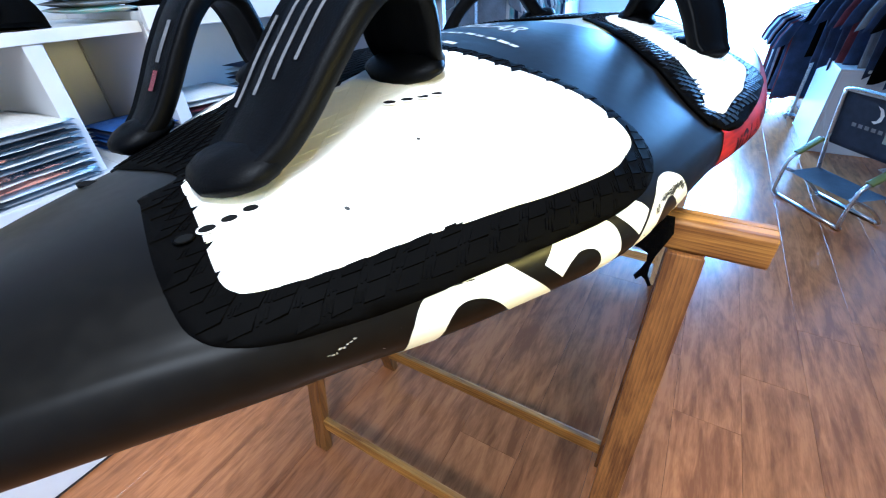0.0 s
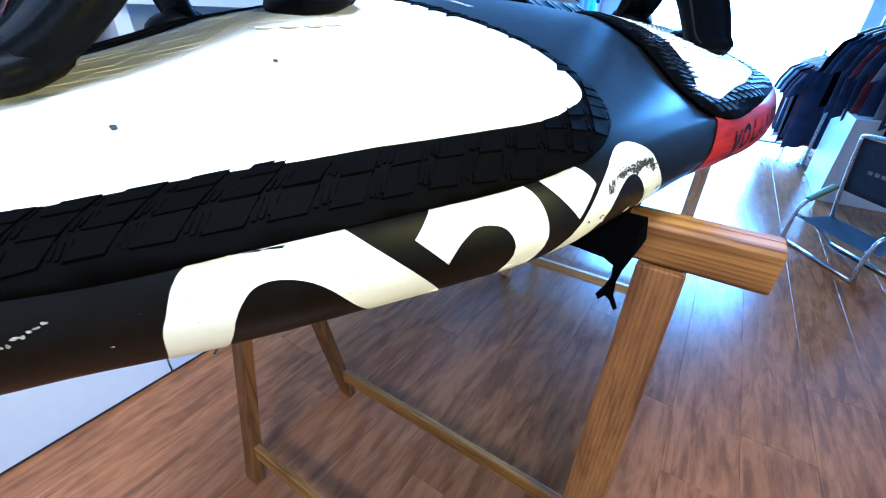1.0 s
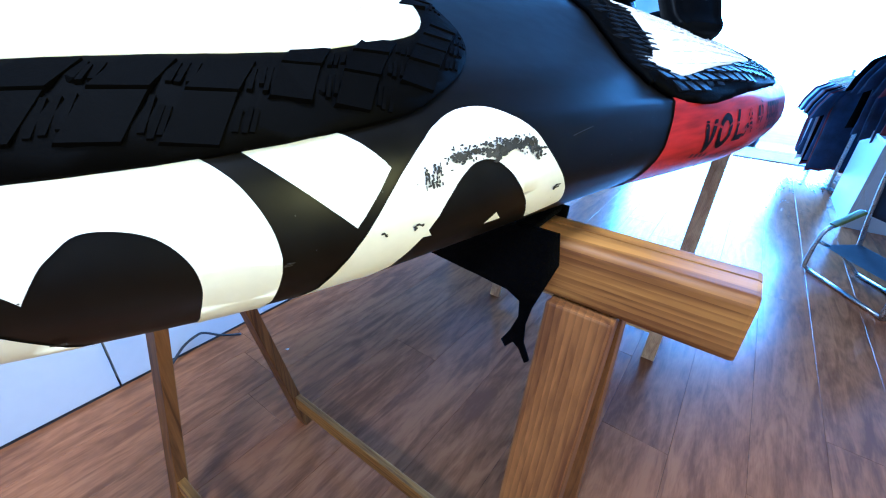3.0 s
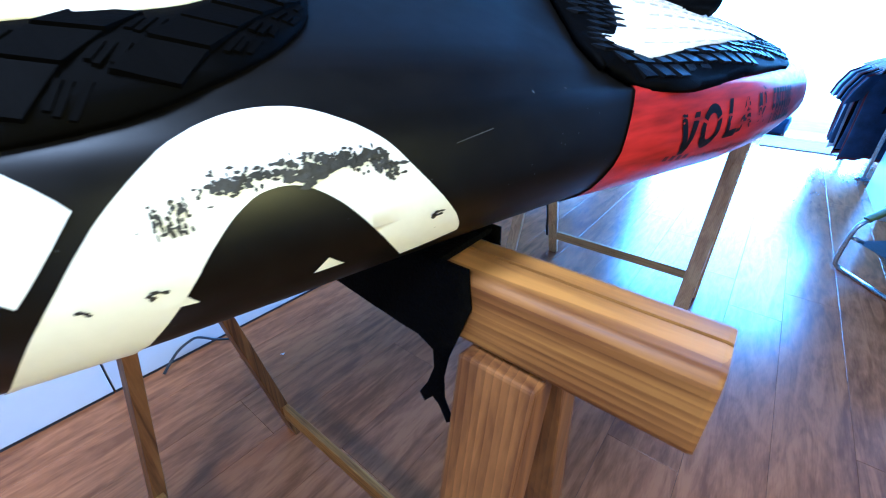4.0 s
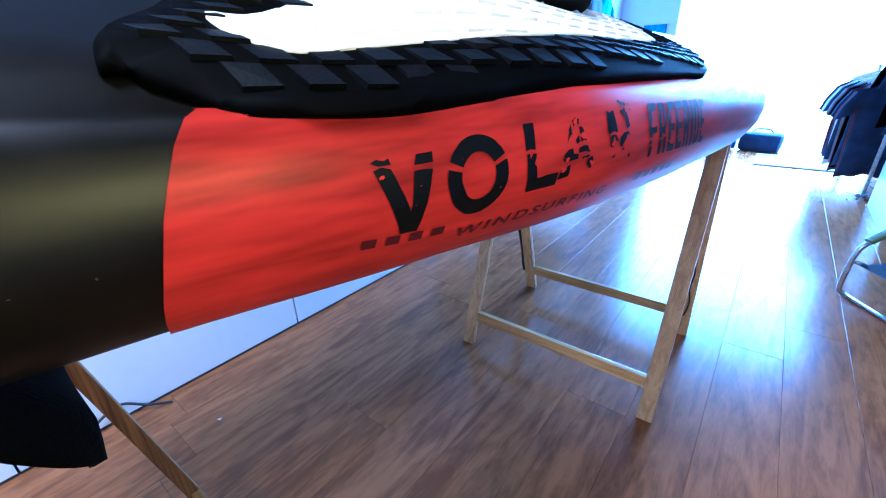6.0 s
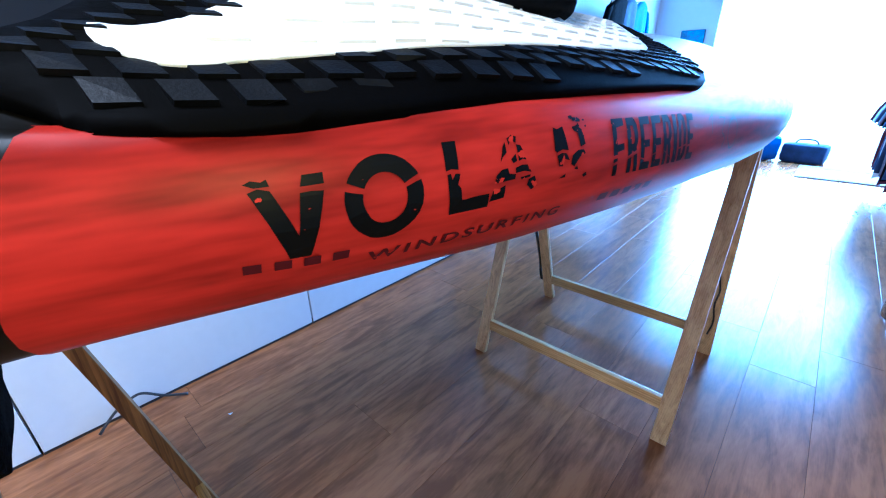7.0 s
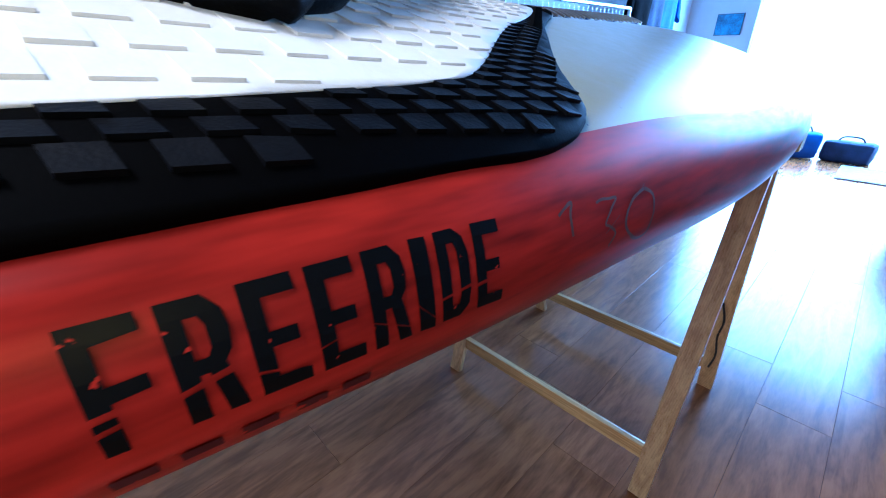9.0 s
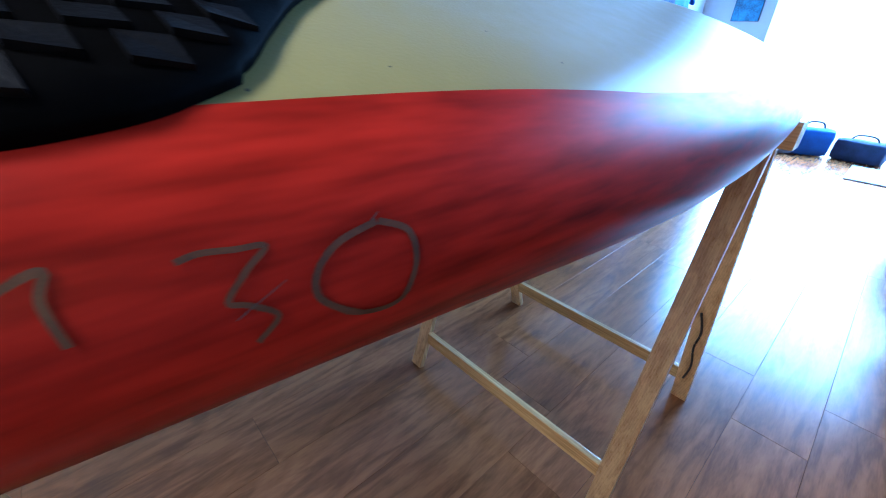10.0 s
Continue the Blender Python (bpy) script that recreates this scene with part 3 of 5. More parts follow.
# lettering on the rail
def letters(text, s0, s1, base, top, mat, name="lettering", label="", off=0.0017, slant=0.0, bold=0.0, spacing=1.0):
    """Text between s0 and s1; base and top are the heights at both ends."""
    cu = bpy.data.curves.new("text", "FONT")
    cu.body = text
    cu.resolution_u = 7
    cu.offset = bold
    cu.space_character = spacing
    tmp = bpy.data.objects.new("text", cu)
    scene.collection.objects.link(tmp)
    me = bpy.data.meshes.new_from_object(tmp.evaluated_get(bpy.context.evaluated_depsgraph_get()))
    bpy.data.objects.remove(tmp)
    bm = bmesh.new()
    bm.from_mesh(me)
    bpy.data.meshes.remove(me)
    xs, ys = [v.co.x for v in bm.verts], [v.co.y for v in bm.verts]
    x0, x1, y0, y1 = min(xs), max(xs), min(ys), max(ys)
    for k in range(1, 7):
        bmesh.ops.bisect_plane(bm, geom=bm.verts[:] + bm.edges[:] + bm.faces[:], plane_co=(0, y0 + (y1 - y0) * k / 7, 0), plane_no=(0, 1, 0))
    for v in bm.verts:
        f, g = (v.co.x - x0) / (x1 - x0), (v.co.y - y0) / (y1 - y0)
        s = s0 + (s1 - s0) * f + slant * g
        zb, zt = base[0] + (base[1] - base[0]) * f, top[0] + (top[1] - top[0]) * f
        v.co = rail_point(s, zb + (zt - zb) * g, off)
    return part(name, bm, mat, board, label)


def worn(name, colour, under, amount, scale):
    """Lettering rubbed away in patches that show the paint under it."""
    m = material(name, colour, 0.4, spec=0.2)
    n, l = m.node_tree.nodes, m.node_tree.links
    tc = n.new("ShaderNodeTexCoord")
    no = n.new("ShaderNodeTexNoise")
    no.inputs["Scale"].default_value, no.inputs["Detail"].default_value = scale, 5
    l.new(tc.outputs["Object"], no.inputs["Vector"])
    cut = n.new("ShaderNodeMapRange")
    cut.inputs["From Min"].default_value, cut.inputs["From Max"].default_value = amount, amount + 0.02
    l.new(no.outputs["Fac"], cut.inputs["Value"])
    mx = n.new("ShaderNodeMix")
    mx.data_type = "RGBA"
    mx.inputs["A"].default_value, mx.inputs["B"].default_value = (*colour, 1), (*under, 1)
    l.new(cut.outputs["Result"], mx.inputs["Factor"])
    l.new(mx.outputs["Result"], n["Principled BSDF"].inputs["Base Color"])
    n["Principled BSDF"].inputs["Specular IOR Level"].default_value = 0.06
    return m


M_WORN_LIGHT = worn("lightly_worn_lettering", (0.003, 0.0035, 0.004), (0.42, 0.022, 0.010), 0.69, 230)
M_WORN_HEAVY = worn("heavily_worn_lettering", (0.003, 0.0035, 0.004), (0.42, 0.022, 0.010), 0.60, 210)
M_FAINT = worn("faint_dark_red_lettering", (0.06, 0.006, 0.010), (0.42, 0.022, 0.010), 0.66, 200)


def ring(a0, a1):
    """Part of an upright stencil ring in a unit cell, between two angles."""
    steps = [radians(a0 + (a1 - a0) * k / 18) for k in range(19)]
    return [(.5 + .5 * math.cos(a), .5 + .5 * math.sin(a)) for a in steps] + [(.5 + .28 * math.cos(a), .5 + .30 * math.sin(a)) for a in steps[::-1]]


# stencil letters in unit cells, with the gaps that wear has left in them
STENCIL = {
    "V": [[(.03, .83), (.16, .87), (.30, .84), (.56, .30), (.66, .79), (.80, .80), (.97, .79), (.71, 0), (.42, 0)], [(.68, .86), (.99, .87), (1, 1), (.73, .99)], [(0, .92), (.10, .96), (.22, .94), (.29, .97), (.31, .89), (.12, .88)]],
    "O": [ring(163, 377), ring(26, 152)],
    "L": [[(0, .62), (.12, .64), (.28, .62), (.30, 1), (0, 1)], [(.02, .57), (.10, .58), (.12, .50), (.20, .57), (.31, .56), (.24, .42), (.31, .36), (.32, .2), (1, .2), (1, 0), (.05, 0)]],
    "A": [[(.40, .95), (.5, 1), (.60, .96), (.57, .87), (.46, .90), (.42, .84)], [(.29, .83), (.35, .90), (.36, .74), (.30, .70), (.22, .60)], [(.57, .84), (.66, .82), (.80, .56), (.68, .60), (.60, .57)], [(.12, .40), (.24, .48), (.36, .49), (.38, .40), (.52, .37), (.50, .29), (.08, .28)], [(.52, .47), (.66, .50), (.78, .49), (.86, .36), (.70, .40), (.52, .39)], [(.62, .30), (.84, .32), (.84, .28), (.64, .26)], [(.80, .24), (.94, .28), (1, .10), (.86, .06), (.76, .14)], [(.06, .20), (.18, .18), (.30, .22), (.28, .02), (0, 0)], [(.44, .62), (.54, .70), (.56, .58), (.48, .55)]],
    "R": [[(0, .60), (.02, 1), (.14, .96), (.30, 1), (.34, .86), (.40, .57), (.22, .60), (.06, .56)], [(.06, .50), (.20, .54), (.34, .52), (.42, .38), (.28, .42), (.20, .30), (.10, .31)], [(.58, .95), (.75, 1), (.98, .85), (.94, .76), (.97, .64), (.80, .60), (.76, .85), (.64, .90)], [(.52, .46), (.70, .54), (.90, .54), (.96, .46), (.76, .41), (.56, .26), (.46, .31)], [(.84, .05), (.98, .10), (1, .03), (.90, 0)], [(.10, .08), (.30, .15), (.28, .08)], [(.56, .20), (.66, .26), (.70, .18)]],
    "f": [[(0, 0), (.34, 0), (.34, 1), (0, 1)], [(.34, .42), (.92, .45), (.92, .57), (.34, .55)], [(.34, .85), (1, .88), (1, 1), (.34, 1)]],
    "r": [[(0, 0), (.34, 0), (.34, 1), (0, 1)], [(.34, 1), (.7, 1), (.95, .88), (1, .72), (.95, .55), (.80, .46), (1, 0), (.64, 0), (.5, .4), (.34, .4), (.34, .53), (.55, .53), (.64, .6), (.64, .78), (.56, .86), (.34, .86)]],
    "e": [[(0, 0), (1, 0), (1, .14), (.36, .14), (.36, .43), (.9, .43), (.9, .57), (.36, .57), (.36, .86), (1, .86), (1, 1), (0, 1)]],
    "i": [[(0, 0), (1, 0), (1, 1), (0, 1)]],
    "d": [[(0, 0), (.34, 0), (.34, 1), (0, 1)], [(.34, 0), (.6, 0), (.92, .12), (1, .3), (1, .72), (.9, .9), (.6, 1), (.34, 1), (.34, .86), (.56, .86), (.64, .75), (.64, .25), (.56, .15), (.34, .15)]],
}


def stencil(key, s0, s1, base, top, mat, label, slits=()):
    """One stencil letter on the rail between s0 and s1; base and top are heights at both ends."""
    bm = bmesh.new()
    for poly in STENCIL[key]:
        bm.faces.new([bm.verts.new((x, y, 0)) for x, y in poly])
    for k in range(1, 8):
        bmesh.ops.bisect_plane(bm, geom=bm.verts[:] + bm.edges[:] + bm.faces[:], plane_co=(0, k / 8, 0), plane_no=(0, 1, 0))
    for k in range(1, 5):
        bmesh.ops.bisect_plane(bm, geom=bm.verts[:] + bm.edges[:] + bm.faces[:], plane_co=(k / 5, 0, 0), plane_no=(1, 0, 0))
    for at, thick, lean in slits:
        for y in (at, at + thick):
            bmesh.ops.bisect_plane(bm, geom=bm.verts[:] + bm.edges[:] + bm.faces[:], plane_co=(0, y, 0), plane_no=(-lean, 1, 0))
        gone = [f for f in bm.faces if at < f.calc_center_median().y - lean * f.calc_center_median().x < at + thick]
        bmesh.ops.delete(bm, geom=gone, context="FACES")
    bmesh.ops.triangulate(bm, faces=bm.faces)
    for v in bm.verts:
        f, g = v.co.x, v.co.y
        zb, zt = base[0] + (base[1] - base[0]) * f, top[0] + (top[1] - top[0]) * f
        v.co = rail_point(s0 + (s1 - s0) * f, zb + (zt - zb) * g, 0.0017)
    return part("lettering", bm, mat, board, label)


for ch, a, b, z0, z1, mt in (("V", -.9238, -.9028, .9507, .9785, M_WORN_LIGHT), ("O", -.8985, -.8742, .9508, .9808, M_WORN_LIGHT), ("L", -.8660, -.8493, .9527, .9808, M_WORN_LIGHT), ("A", -.8488, -.8262, .9540, .9795, M_WORN_HEAVY), ("R", -.8158, -.7950, .9540, .9790, M_WORN_HEAVY)):
    stencil(ch, a, b, (z0, z0 - .0008), (z1, z1 - .0008), mt, "worn black rail letter")
at = -.7735
for k, ch in enumerate("freeride"):
    w = .0050 if ch == "i" else .0104
    q = (at + .7735) / .1035
    zb, zt = .9490 - .0075 * q, .9780 - .0062 * q
    slit = {0: [(.18, .05, .08), (.30, .06, .05)], 1: [(.26, .06, .10)], 2: [(.22, .03, -.10)], 3: [(.24, .02, .1)], 6: [(.26, .035, .06)], 7: [(.28, .05, .05)]}.get(k, [(.30, .015, -.2)])
    stencil(ch, at, at + w, (zb, zb - .0008), (zt, zt - .0006), M_WORN_LIGHT, "black rail lettering", slit)
    at += w + .0026
letters("WINDSURFING", -.891, -.806, (.9392, .9352), (.9445, .9405), M_FAINT, label="faint dark red lettering", bold=0.022, spacing=1.35)
for k in range(4):
    s0 = -.928 + .0086 * k
    rail_patch("maker_bar", [(s0, .9470 - .0007 * k), (s0 + .0050, .9466 - .0007 * k), (s0 + .0050, .9505 - .0007 * k), (s0, .9509 - .0007 * k)], M_FAINT, 0.0017, "faint dark red bar")
for k in range(5):
    s0 = -.776 + .0115 * k
    rail_patch("maker_bar", [(s0, .9347 - .0009 * k), (s0 + .0076, .9342 - .0009 * k), (s0 + .0076, .9389 - .0009 * k), (s0, .9394 - .0009 * k)], M_FAINT, 0.0017, "faint dark red bar")
smudge = [blob(-.803 + rnd.uniform(-.005, .009), .9800 + rnd.uniform(-.003, .002), rnd.uniform(.0008, .0025), rnd.uniform(.0006, .0018), rnd) for k in range(9)]
blobs("rail_smudge", smudge, M_WORN_HEAVY, 0.0016, "dark smudges of rubbed lettering")


def pen_stroke(points, width, mat, name, label):
    """A thin line drawn on the rail through (s, z) points."""
    line = smooth_line([(s, z, 0) for s, z in points], 6)
    bm = bmesh.new()
    prev = None
    for i, p in enumerate(line):
        d = (line[min(i + 1, len(line) - 1)] - line[max(i - 1, 0)]).normalized()
        q = Vector((-d.y, d.x, 0)) * width / 2
        cur = [bm.verts.new(rail_point(e.x, e.y, 0.0017)) for e in (p - q, p + q)]
        if prev:
            bm.faces.new((prev[0], cur[0], cur[1], prev[1]))
        prev = cur
    return part(name, bm, mat, board, label, smooth=True)


pen_stroke([(-0.6470, 0.9672), (-0.6430, 0.9697), (-0.6385, 0.9712), (-0.6400, 0.9662), (-0.6390, 0.9572)], .0014, M_PENCIL, "pen_digit", "faint olive handwritten digit")
pen_stroke([(-0.6220, 0.9687), (-0.6180, 0.9697), (-0.6120, 0.9692), (-0.6065, 0.9687), (-0.6110, 0.9642), (-0.6155, 0.9582), (-0.6120, 0.9562), (-0.6070, 0.9517), (-0.6120, 0.9462)], .0014, M_PENCIL, "pen_digit", "faint olive handwritten digit")
pen_stroke([(-0.5810, 0.9687), (-0.5910, 0.9659), (-0.5970, 0.9603), (-0.5975, 0.9526), (-0.5880, 0.9444), (-0.5770, 0.9435), (-0.5715, 0.9534), (-0.5725, 0.9638), (-0.5805, 0.9687)], .0018, M_PENCIL, "pen_digit", "faint olive handwritten digit")
pen_stroke([(-1.1122, .9992), (-1.1017, 1.0003), (-1.0905, 1.0011)], .0003, M_SPECK, "scratch", "fine pale scratch on the black rail")
pen_stroke([(-.580, .971), (-.584, .968)], .0003, M_SPECK, "scratch", "fine pale scratch")
pen_stroke([(-.604, .960), (-.609, .957), (-.615, .9535)], .00025, M_SPECK, "scratch", "fine pale scratch")


# pale print on the deck between the pads
def deck_print(text, origin, along, size, height, mat, label, name="deck_print"):
    """Text laid flat on the deck; along is its reading direction in the plan."""
    cu = bpy.data.curves.new("text", "FONT")
    cu.body = text
    cu.resolution_u = 3
    cu.offset = 0.015
    tmp = bpy.data.objects.new("text", cu)
    scene.collection.objects.link(tmp)
    me = bpy.data.meshes.new_from_object(tmp.evaluated_get(bpy.context.evaluated_depsgraph_get()))
    bpy.data.objects.remove(tmp)
    bm = bmesh.new()
    bm.from_mesh(me)
    bpy.data.meshes.remove(me)
    xs, ys = [v.co.x for v in bm.verts], [v.co.y for v in bm.verts]
    x0, x1, y0, y1 = min(xs), max(xs), min(ys), max(ys)
    ax, ay = Vector(along).normalized()
    for v in bm.verts:
        f, g = size * (v.co.x - x0) / (x1 - x0), height * (v.co.y - y0) / (y1 - y0)
        v.co = deck_point(origin[0] + f * ax - g * ay, origin[1] + f * ay + g * ax, 0.0009)
    return part(name, bm, mat, board, label)


def deck_bar(x, s, along, w, hgt):
    ax, ay = Vector(along).normalized()
    bm = bmesh.new()
    bm.faces.new([bm.verts.new(deck_point(x + a * ax - b * ay, s + a * ay + b * ax, 0.0009)) for a, b in ((0, 0), (w, 0), (w, hgt), (0, hgt))])
    return part("deck_print_bar", bm, M_DECKTEXT, board, "pale bar of small deck print")


WAY = (0.965, -0.262)
deck_print("VOLAR", (-0.10, -0.924), WAY, 0.168, 0.046, M_DECKTEXT, "pale deck lettering")
for k, w in enumerate((.015, .018, .011, .019, .014, .017, .021, .015)):
    deck_bar(-0.075 + .0235 * k, -0.992 - .0064 * k, WAY, w, .009)
for k, w in enumerate((.027, .022, .027)):
    deck_bar(-0.07 + .031 * k, -1.056 - .0084 * k, WAY, w, .011)

# ---- foam pads ----
REAR_PAD = [(0, -1.552), (.017, -1.558), (.115, -1.586), (.173, -1.598), (.199, -1.598), (.217, -1.588), (.237, -1.563), (.26, -1.518), (.28, -1.471), (.304, -1.405), (.332, -1.314), (.347, -1.24), (.346, -1.195), (.331, -1.157), (.300, -1.128), (.250, -1.112), (.180, -1.103), (.1, -1.104), (0, -1.100)]
REAR_PAD = REAR_PAD + [(-x, s + 0.5 * max(0.0, -1.46 - s)) for x, s in REAR_PAD[-2:0:-1]]
REAR_WHITE = [(.063, -1.532), (.109, -1.545), (.165, -1.562), (.184, -1.563), (.196, -1.557), (.208, -1.539), (.221, -1.510), (.244, -1.447), (.268, -1.395), (.294, -1.335), (.3165, -1.255), (.3185, -1.205), (.312, -1.176), (.292, -1.156), (.256, -1.143), (.195, -1.137), (.130, -1.142), (.06, -1.139), (.02, -1.150), (.0, -1.22), (.005, -1.37), (.008, -1.47), (.012, -1.515)]
FAR_WHITE = [(-.262, -1.47), (-.25, -1.451), (-.213, -1.411), (-.188, -1.375), (-.19, -1.33), (-.20, -1.25), (-.19, -1.19), (-.25, -1.175), (-.30, -1.2), (-.318, -1.25), (-.30, -1.33), (-.28, -1.40)]
pad_edge_z = curve_through([-.978, -.97, -.947, -.915, -.875, -.84, -.80, -.75, -.70, -.66, -.64, -.629, -.619, -.609, -.599], [1.010, 1.002, .9925, .9910, .9922, .9922, .9910, .9900, .9885, .9885, .9900, .9920, .9945, .9980, 1.002])
FRONT_EDGE = [(rail_point(s, pad_edge_z(s)).x, s) for s in (-.972, -.96, -.94, -.915, -.88, -.84, -.80, -.75, -.70, -.67, -.65, -.638, -.629, -.619, -.609, -.602)]
FRONT_PAD = [(0.366, -0.978)] + FRONT_EDGE + [(0.361, -0.596), (0.343, -0.585), (0.322, -0.571), (0.288, -0.542), (0.238, -0.492), (0.185, -0.425), (0.12, -0.345), (0.07, -0.345), (0.03, -0.40), (0.015, -0.50), (0.012, -0.62), (0.075, -0.72), (0.155, -0.812), (0.241, -0.893), (0.318, -0.945), (0.348, -0.970)]
FRONT_WHITE = [(.340, -.943), (.355, -.942), (.363, -.931), (.3635, -.913), (.361, -.89), (.3585, -.86), (.358, -.83), (.354, -.79), (.351, -.74), (.348, -.70), (.343, -.665), (.331, -.636), (.268, -.562), (.20, -.468), (.13, -.40), (.09, -.43), (.065, -.50), (.06, -.60), (.085, -.68), (.128, -.742), (.226, -.821), (.301, -.882), (.338, -.926)]


def smooth_outline(poly, steps=4):
    return [(p.x, p.y) for p in smooth_line([(x, y, 0) for x, y in poly], steps, True)]


def pad_rise(poly, low, high, reach):
    """Height of a moulded pad over the deck: rounded at its rim, then even."""
    def rise(x, s):
        t = min(1.0, (edge_gap(poly, x, s) if inside(poly, x, s) else 0.0) / reach)
        return low + (high(s) - low) * (1 - (1 - t) ** 2)
    return rise


def sheet(poly, lo, rise, step=0.009, extra=0.0, rail_edge=False):
    """A foam sheet of that outline on the deck, up to the pad's height and a bit more."""
    bm = bmesh.new()
    bm.faces.new([bm.verts.new((x, s, 0)) for x, s in poly])
    for k in (0, 1):
        c = math.ceil(min(p[k] for p in poly) / step) * step
        top = max(p[k] for p in poly)
        while c < top:
            no, co = [0, 0, 0], [0, 0, 0]
            no[k], co[k] = 1, c
            bmesh.ops.bisect_plane(bm, geom=bm.verts[:] + bm.edges[:] + bm.faces[:], plane_co=co, plane_no=no)
            c += step * (1 if k == 0 else 1.8)
    r = bmesh.ops.extrude_face_region(bm, geom=bm.faces[:])
    up = {g for g in r["geom"] if isinstance(g, bmesh.types.BMVert)}
    for v in bm.verts:
        x, s = v.co.x, v.co.y
        v.co = deck_point(x, s, rise(x, s) + (extra if v in up else lo))
        if rail_edge and v not in up and -.97 < s < -.600 and abs(x) > 0.36 and edge_gap(poly, x, s) < 1e-4:
            foot = rail_point(s, pad_edge_z(s) - 0.0015, 0.0012)
            v.co = Vector((math.copysign(foot.x, x), foot.y, foot.z))
    return bm


def tread(poly, rise, holes, row, step, block, low, high, rim, keep=lambda x, s: True, ridges=False, side=None):
    """Rhombic wedge blocks in slanted rows: row is the shift along a row, step the
    shift to the next row, block the share of a cell that the block fills."""
    verts, faces = [], []
    row, step = Vector(row), Vector(step)
    side = Vector(side) if side else step
    rr = random.Random(3)
    xs, ys = [p[0] for p in poly], [p[1] for p in poly]
    cx, cy = (min(xs) + max(xs)) / 2, (min(ys) + max(ys)) / 2

    def add(corners):
        base = len(verts)
        lift = [rise(x, s) for x, s, h in corners]
        for (x, s, h), r in zip(corners, lift):
            verts.append(deck_point(x, s, r + h))
        mx, ms = sum(c[0] for c in corners) / 4, sum(c[1] for c in corners) / 4
        for (x, s, h), r in zip(corners, lift):
            verts.append(deck_point(mx + (x - mx) * 1.06, ms + (s - ms) * 1.06, r - 0.0015))
        faces.append((base, base + 1, base + 2, base + 3))
        for k in range(4):
            faces.append((base + k, base + 4 + k, base + 4 + (k + 1) % 4, base + (k + 1) % 4))

    for i in range(-70, 71):
        for j in range(-110, 111):
            p = Vector((cx, cy)) + row * (i - round(j * step.dot(row) / row.length_squared)) + step * j
            x, s = p
            if not (min(xs) < x < max(xs) and min(ys) < s < max(ys)) or not inside(poly, x, s) or edge_gap(poly, x, s) < rim:
                continue
            if not keep(x, s) or any(math.hypot(x - a, s - b) < r for a, b, r in holes):
                continue
            jj = rr.uniform(-0.0002, 0.0003)
            u0, u1, v0 = -block[0] / 2, block[0] / 2, block[1] / 2
            quad = [(u0, -v0, low), (u1, -v0, low), (u1, v0, high + jj), (u0, v0, high + jj)]
            pts = [(x + row.x * u + side.x * v, s + row.y * u + side.y * v, h) for u, v, h in quad]
            if all(inside(poly, p[0], p[1]) for p in pts):
                add(pts)
            if ridges:
                for q in range(3):
                    c0 = 0.5 + (q - 1) * (1 - block[0]) * 0.30 + rr.uniform(-0.02, 0.02)
                    e = (1 - block[0]) * 0.09
                    a, b = rr.uniform(-0.42, -0.2), rr.uniform(0.2, 0.42)
                    quad = [(c0 - e, a, low * 0.5), (c0 + e, a, low * 0.5), (c0 + e + 0.05, b, high * 0.45), (c0 - e + 0.05, b, high * 0.45)]
                    pts = [(x + row.x * u + step.x * v, s + row.y * u + step.y * v) for u, v, h in quad]
                    if all(inside(poly, *w) and keep(*w) for w in pts):
                        add([(*w, h) for w, (_, _, h) in zip(pts, quad)])
    me = bpy.data.meshes.new("tread")
    me.from_pydata(verts, [], faces)
    return me


def mesh_part(name, me, mat, parent, label=""):
    me.materials.append(mat)
    ob = new(name, me)
    ob.parent = parent
    return tagged(ob, label)


def mirrored(poly):
    return [(-x, s) for x, s in poly[::-1]]


HOLES_A = [(.111, -1.559), (.1146, -1.5415), (.1166, -1.523), (.118, -1.503)]
HOLES_B = [(.0957, -1.320), (.1064, -1.3037), (.1156, -1.287), (.1231, -1.270)]
holes = [(x, s, 0.012) for x, s in HOLES_A + HOLES_B]
rear_out, white_out = smooth_outline(REAR_PAD), smooth_outline(REAR_WHITE)
rear_rise = pad_rise(rear_out, 0.0025, curve_through([-1.7, -1.5, -1.44, -1.36, -1.25, -.9], [.0045, .005, .007, .010, .0085, .009]), 0.026)
deck_pad = part("deck_pad", sheet(rear_out, -0.004, rear_rise), M_EVA, board, "black foam deck pad", smooth=True)
mir = smooth_outline(FAR_WHITE)
ROW, STEP = (0.0088, 0.0240), (0.0082, -0.0128)
for sign, w_out in ((1, white_out), (-1, mir)):
    part("pad_inlay", sheet(w_out, -0.001, rear_rise, extra=0.0009), M_EVA_WHITE, deck_pad, "worn white foam inlay", smooth=True)
    tr = tread(w_out, rear_rise, holes, (sign * ROW[0], ROW[1]), (sign * STEP[0], STEP[1]), (0.982, 0.978), 0.0012, 0.0012, 0.004)
    tagged(mesh_part("tread", tr, M_EVA_WHITE, deck_pad), "white moulded foam tread", kind="stuff")
tr = tread(rear_out, rear_rise, holes, ROW, STEP, (0.62, 0.94), 0.0008, 0.0014, 0.007, lambda x, s: not inside(white_out, x, s) and not inside(mir, x, s), True)
tagged(mesh_part("tread", tr, M_EVA, deck_pad), "black moulded foam tread", kind="stuff")
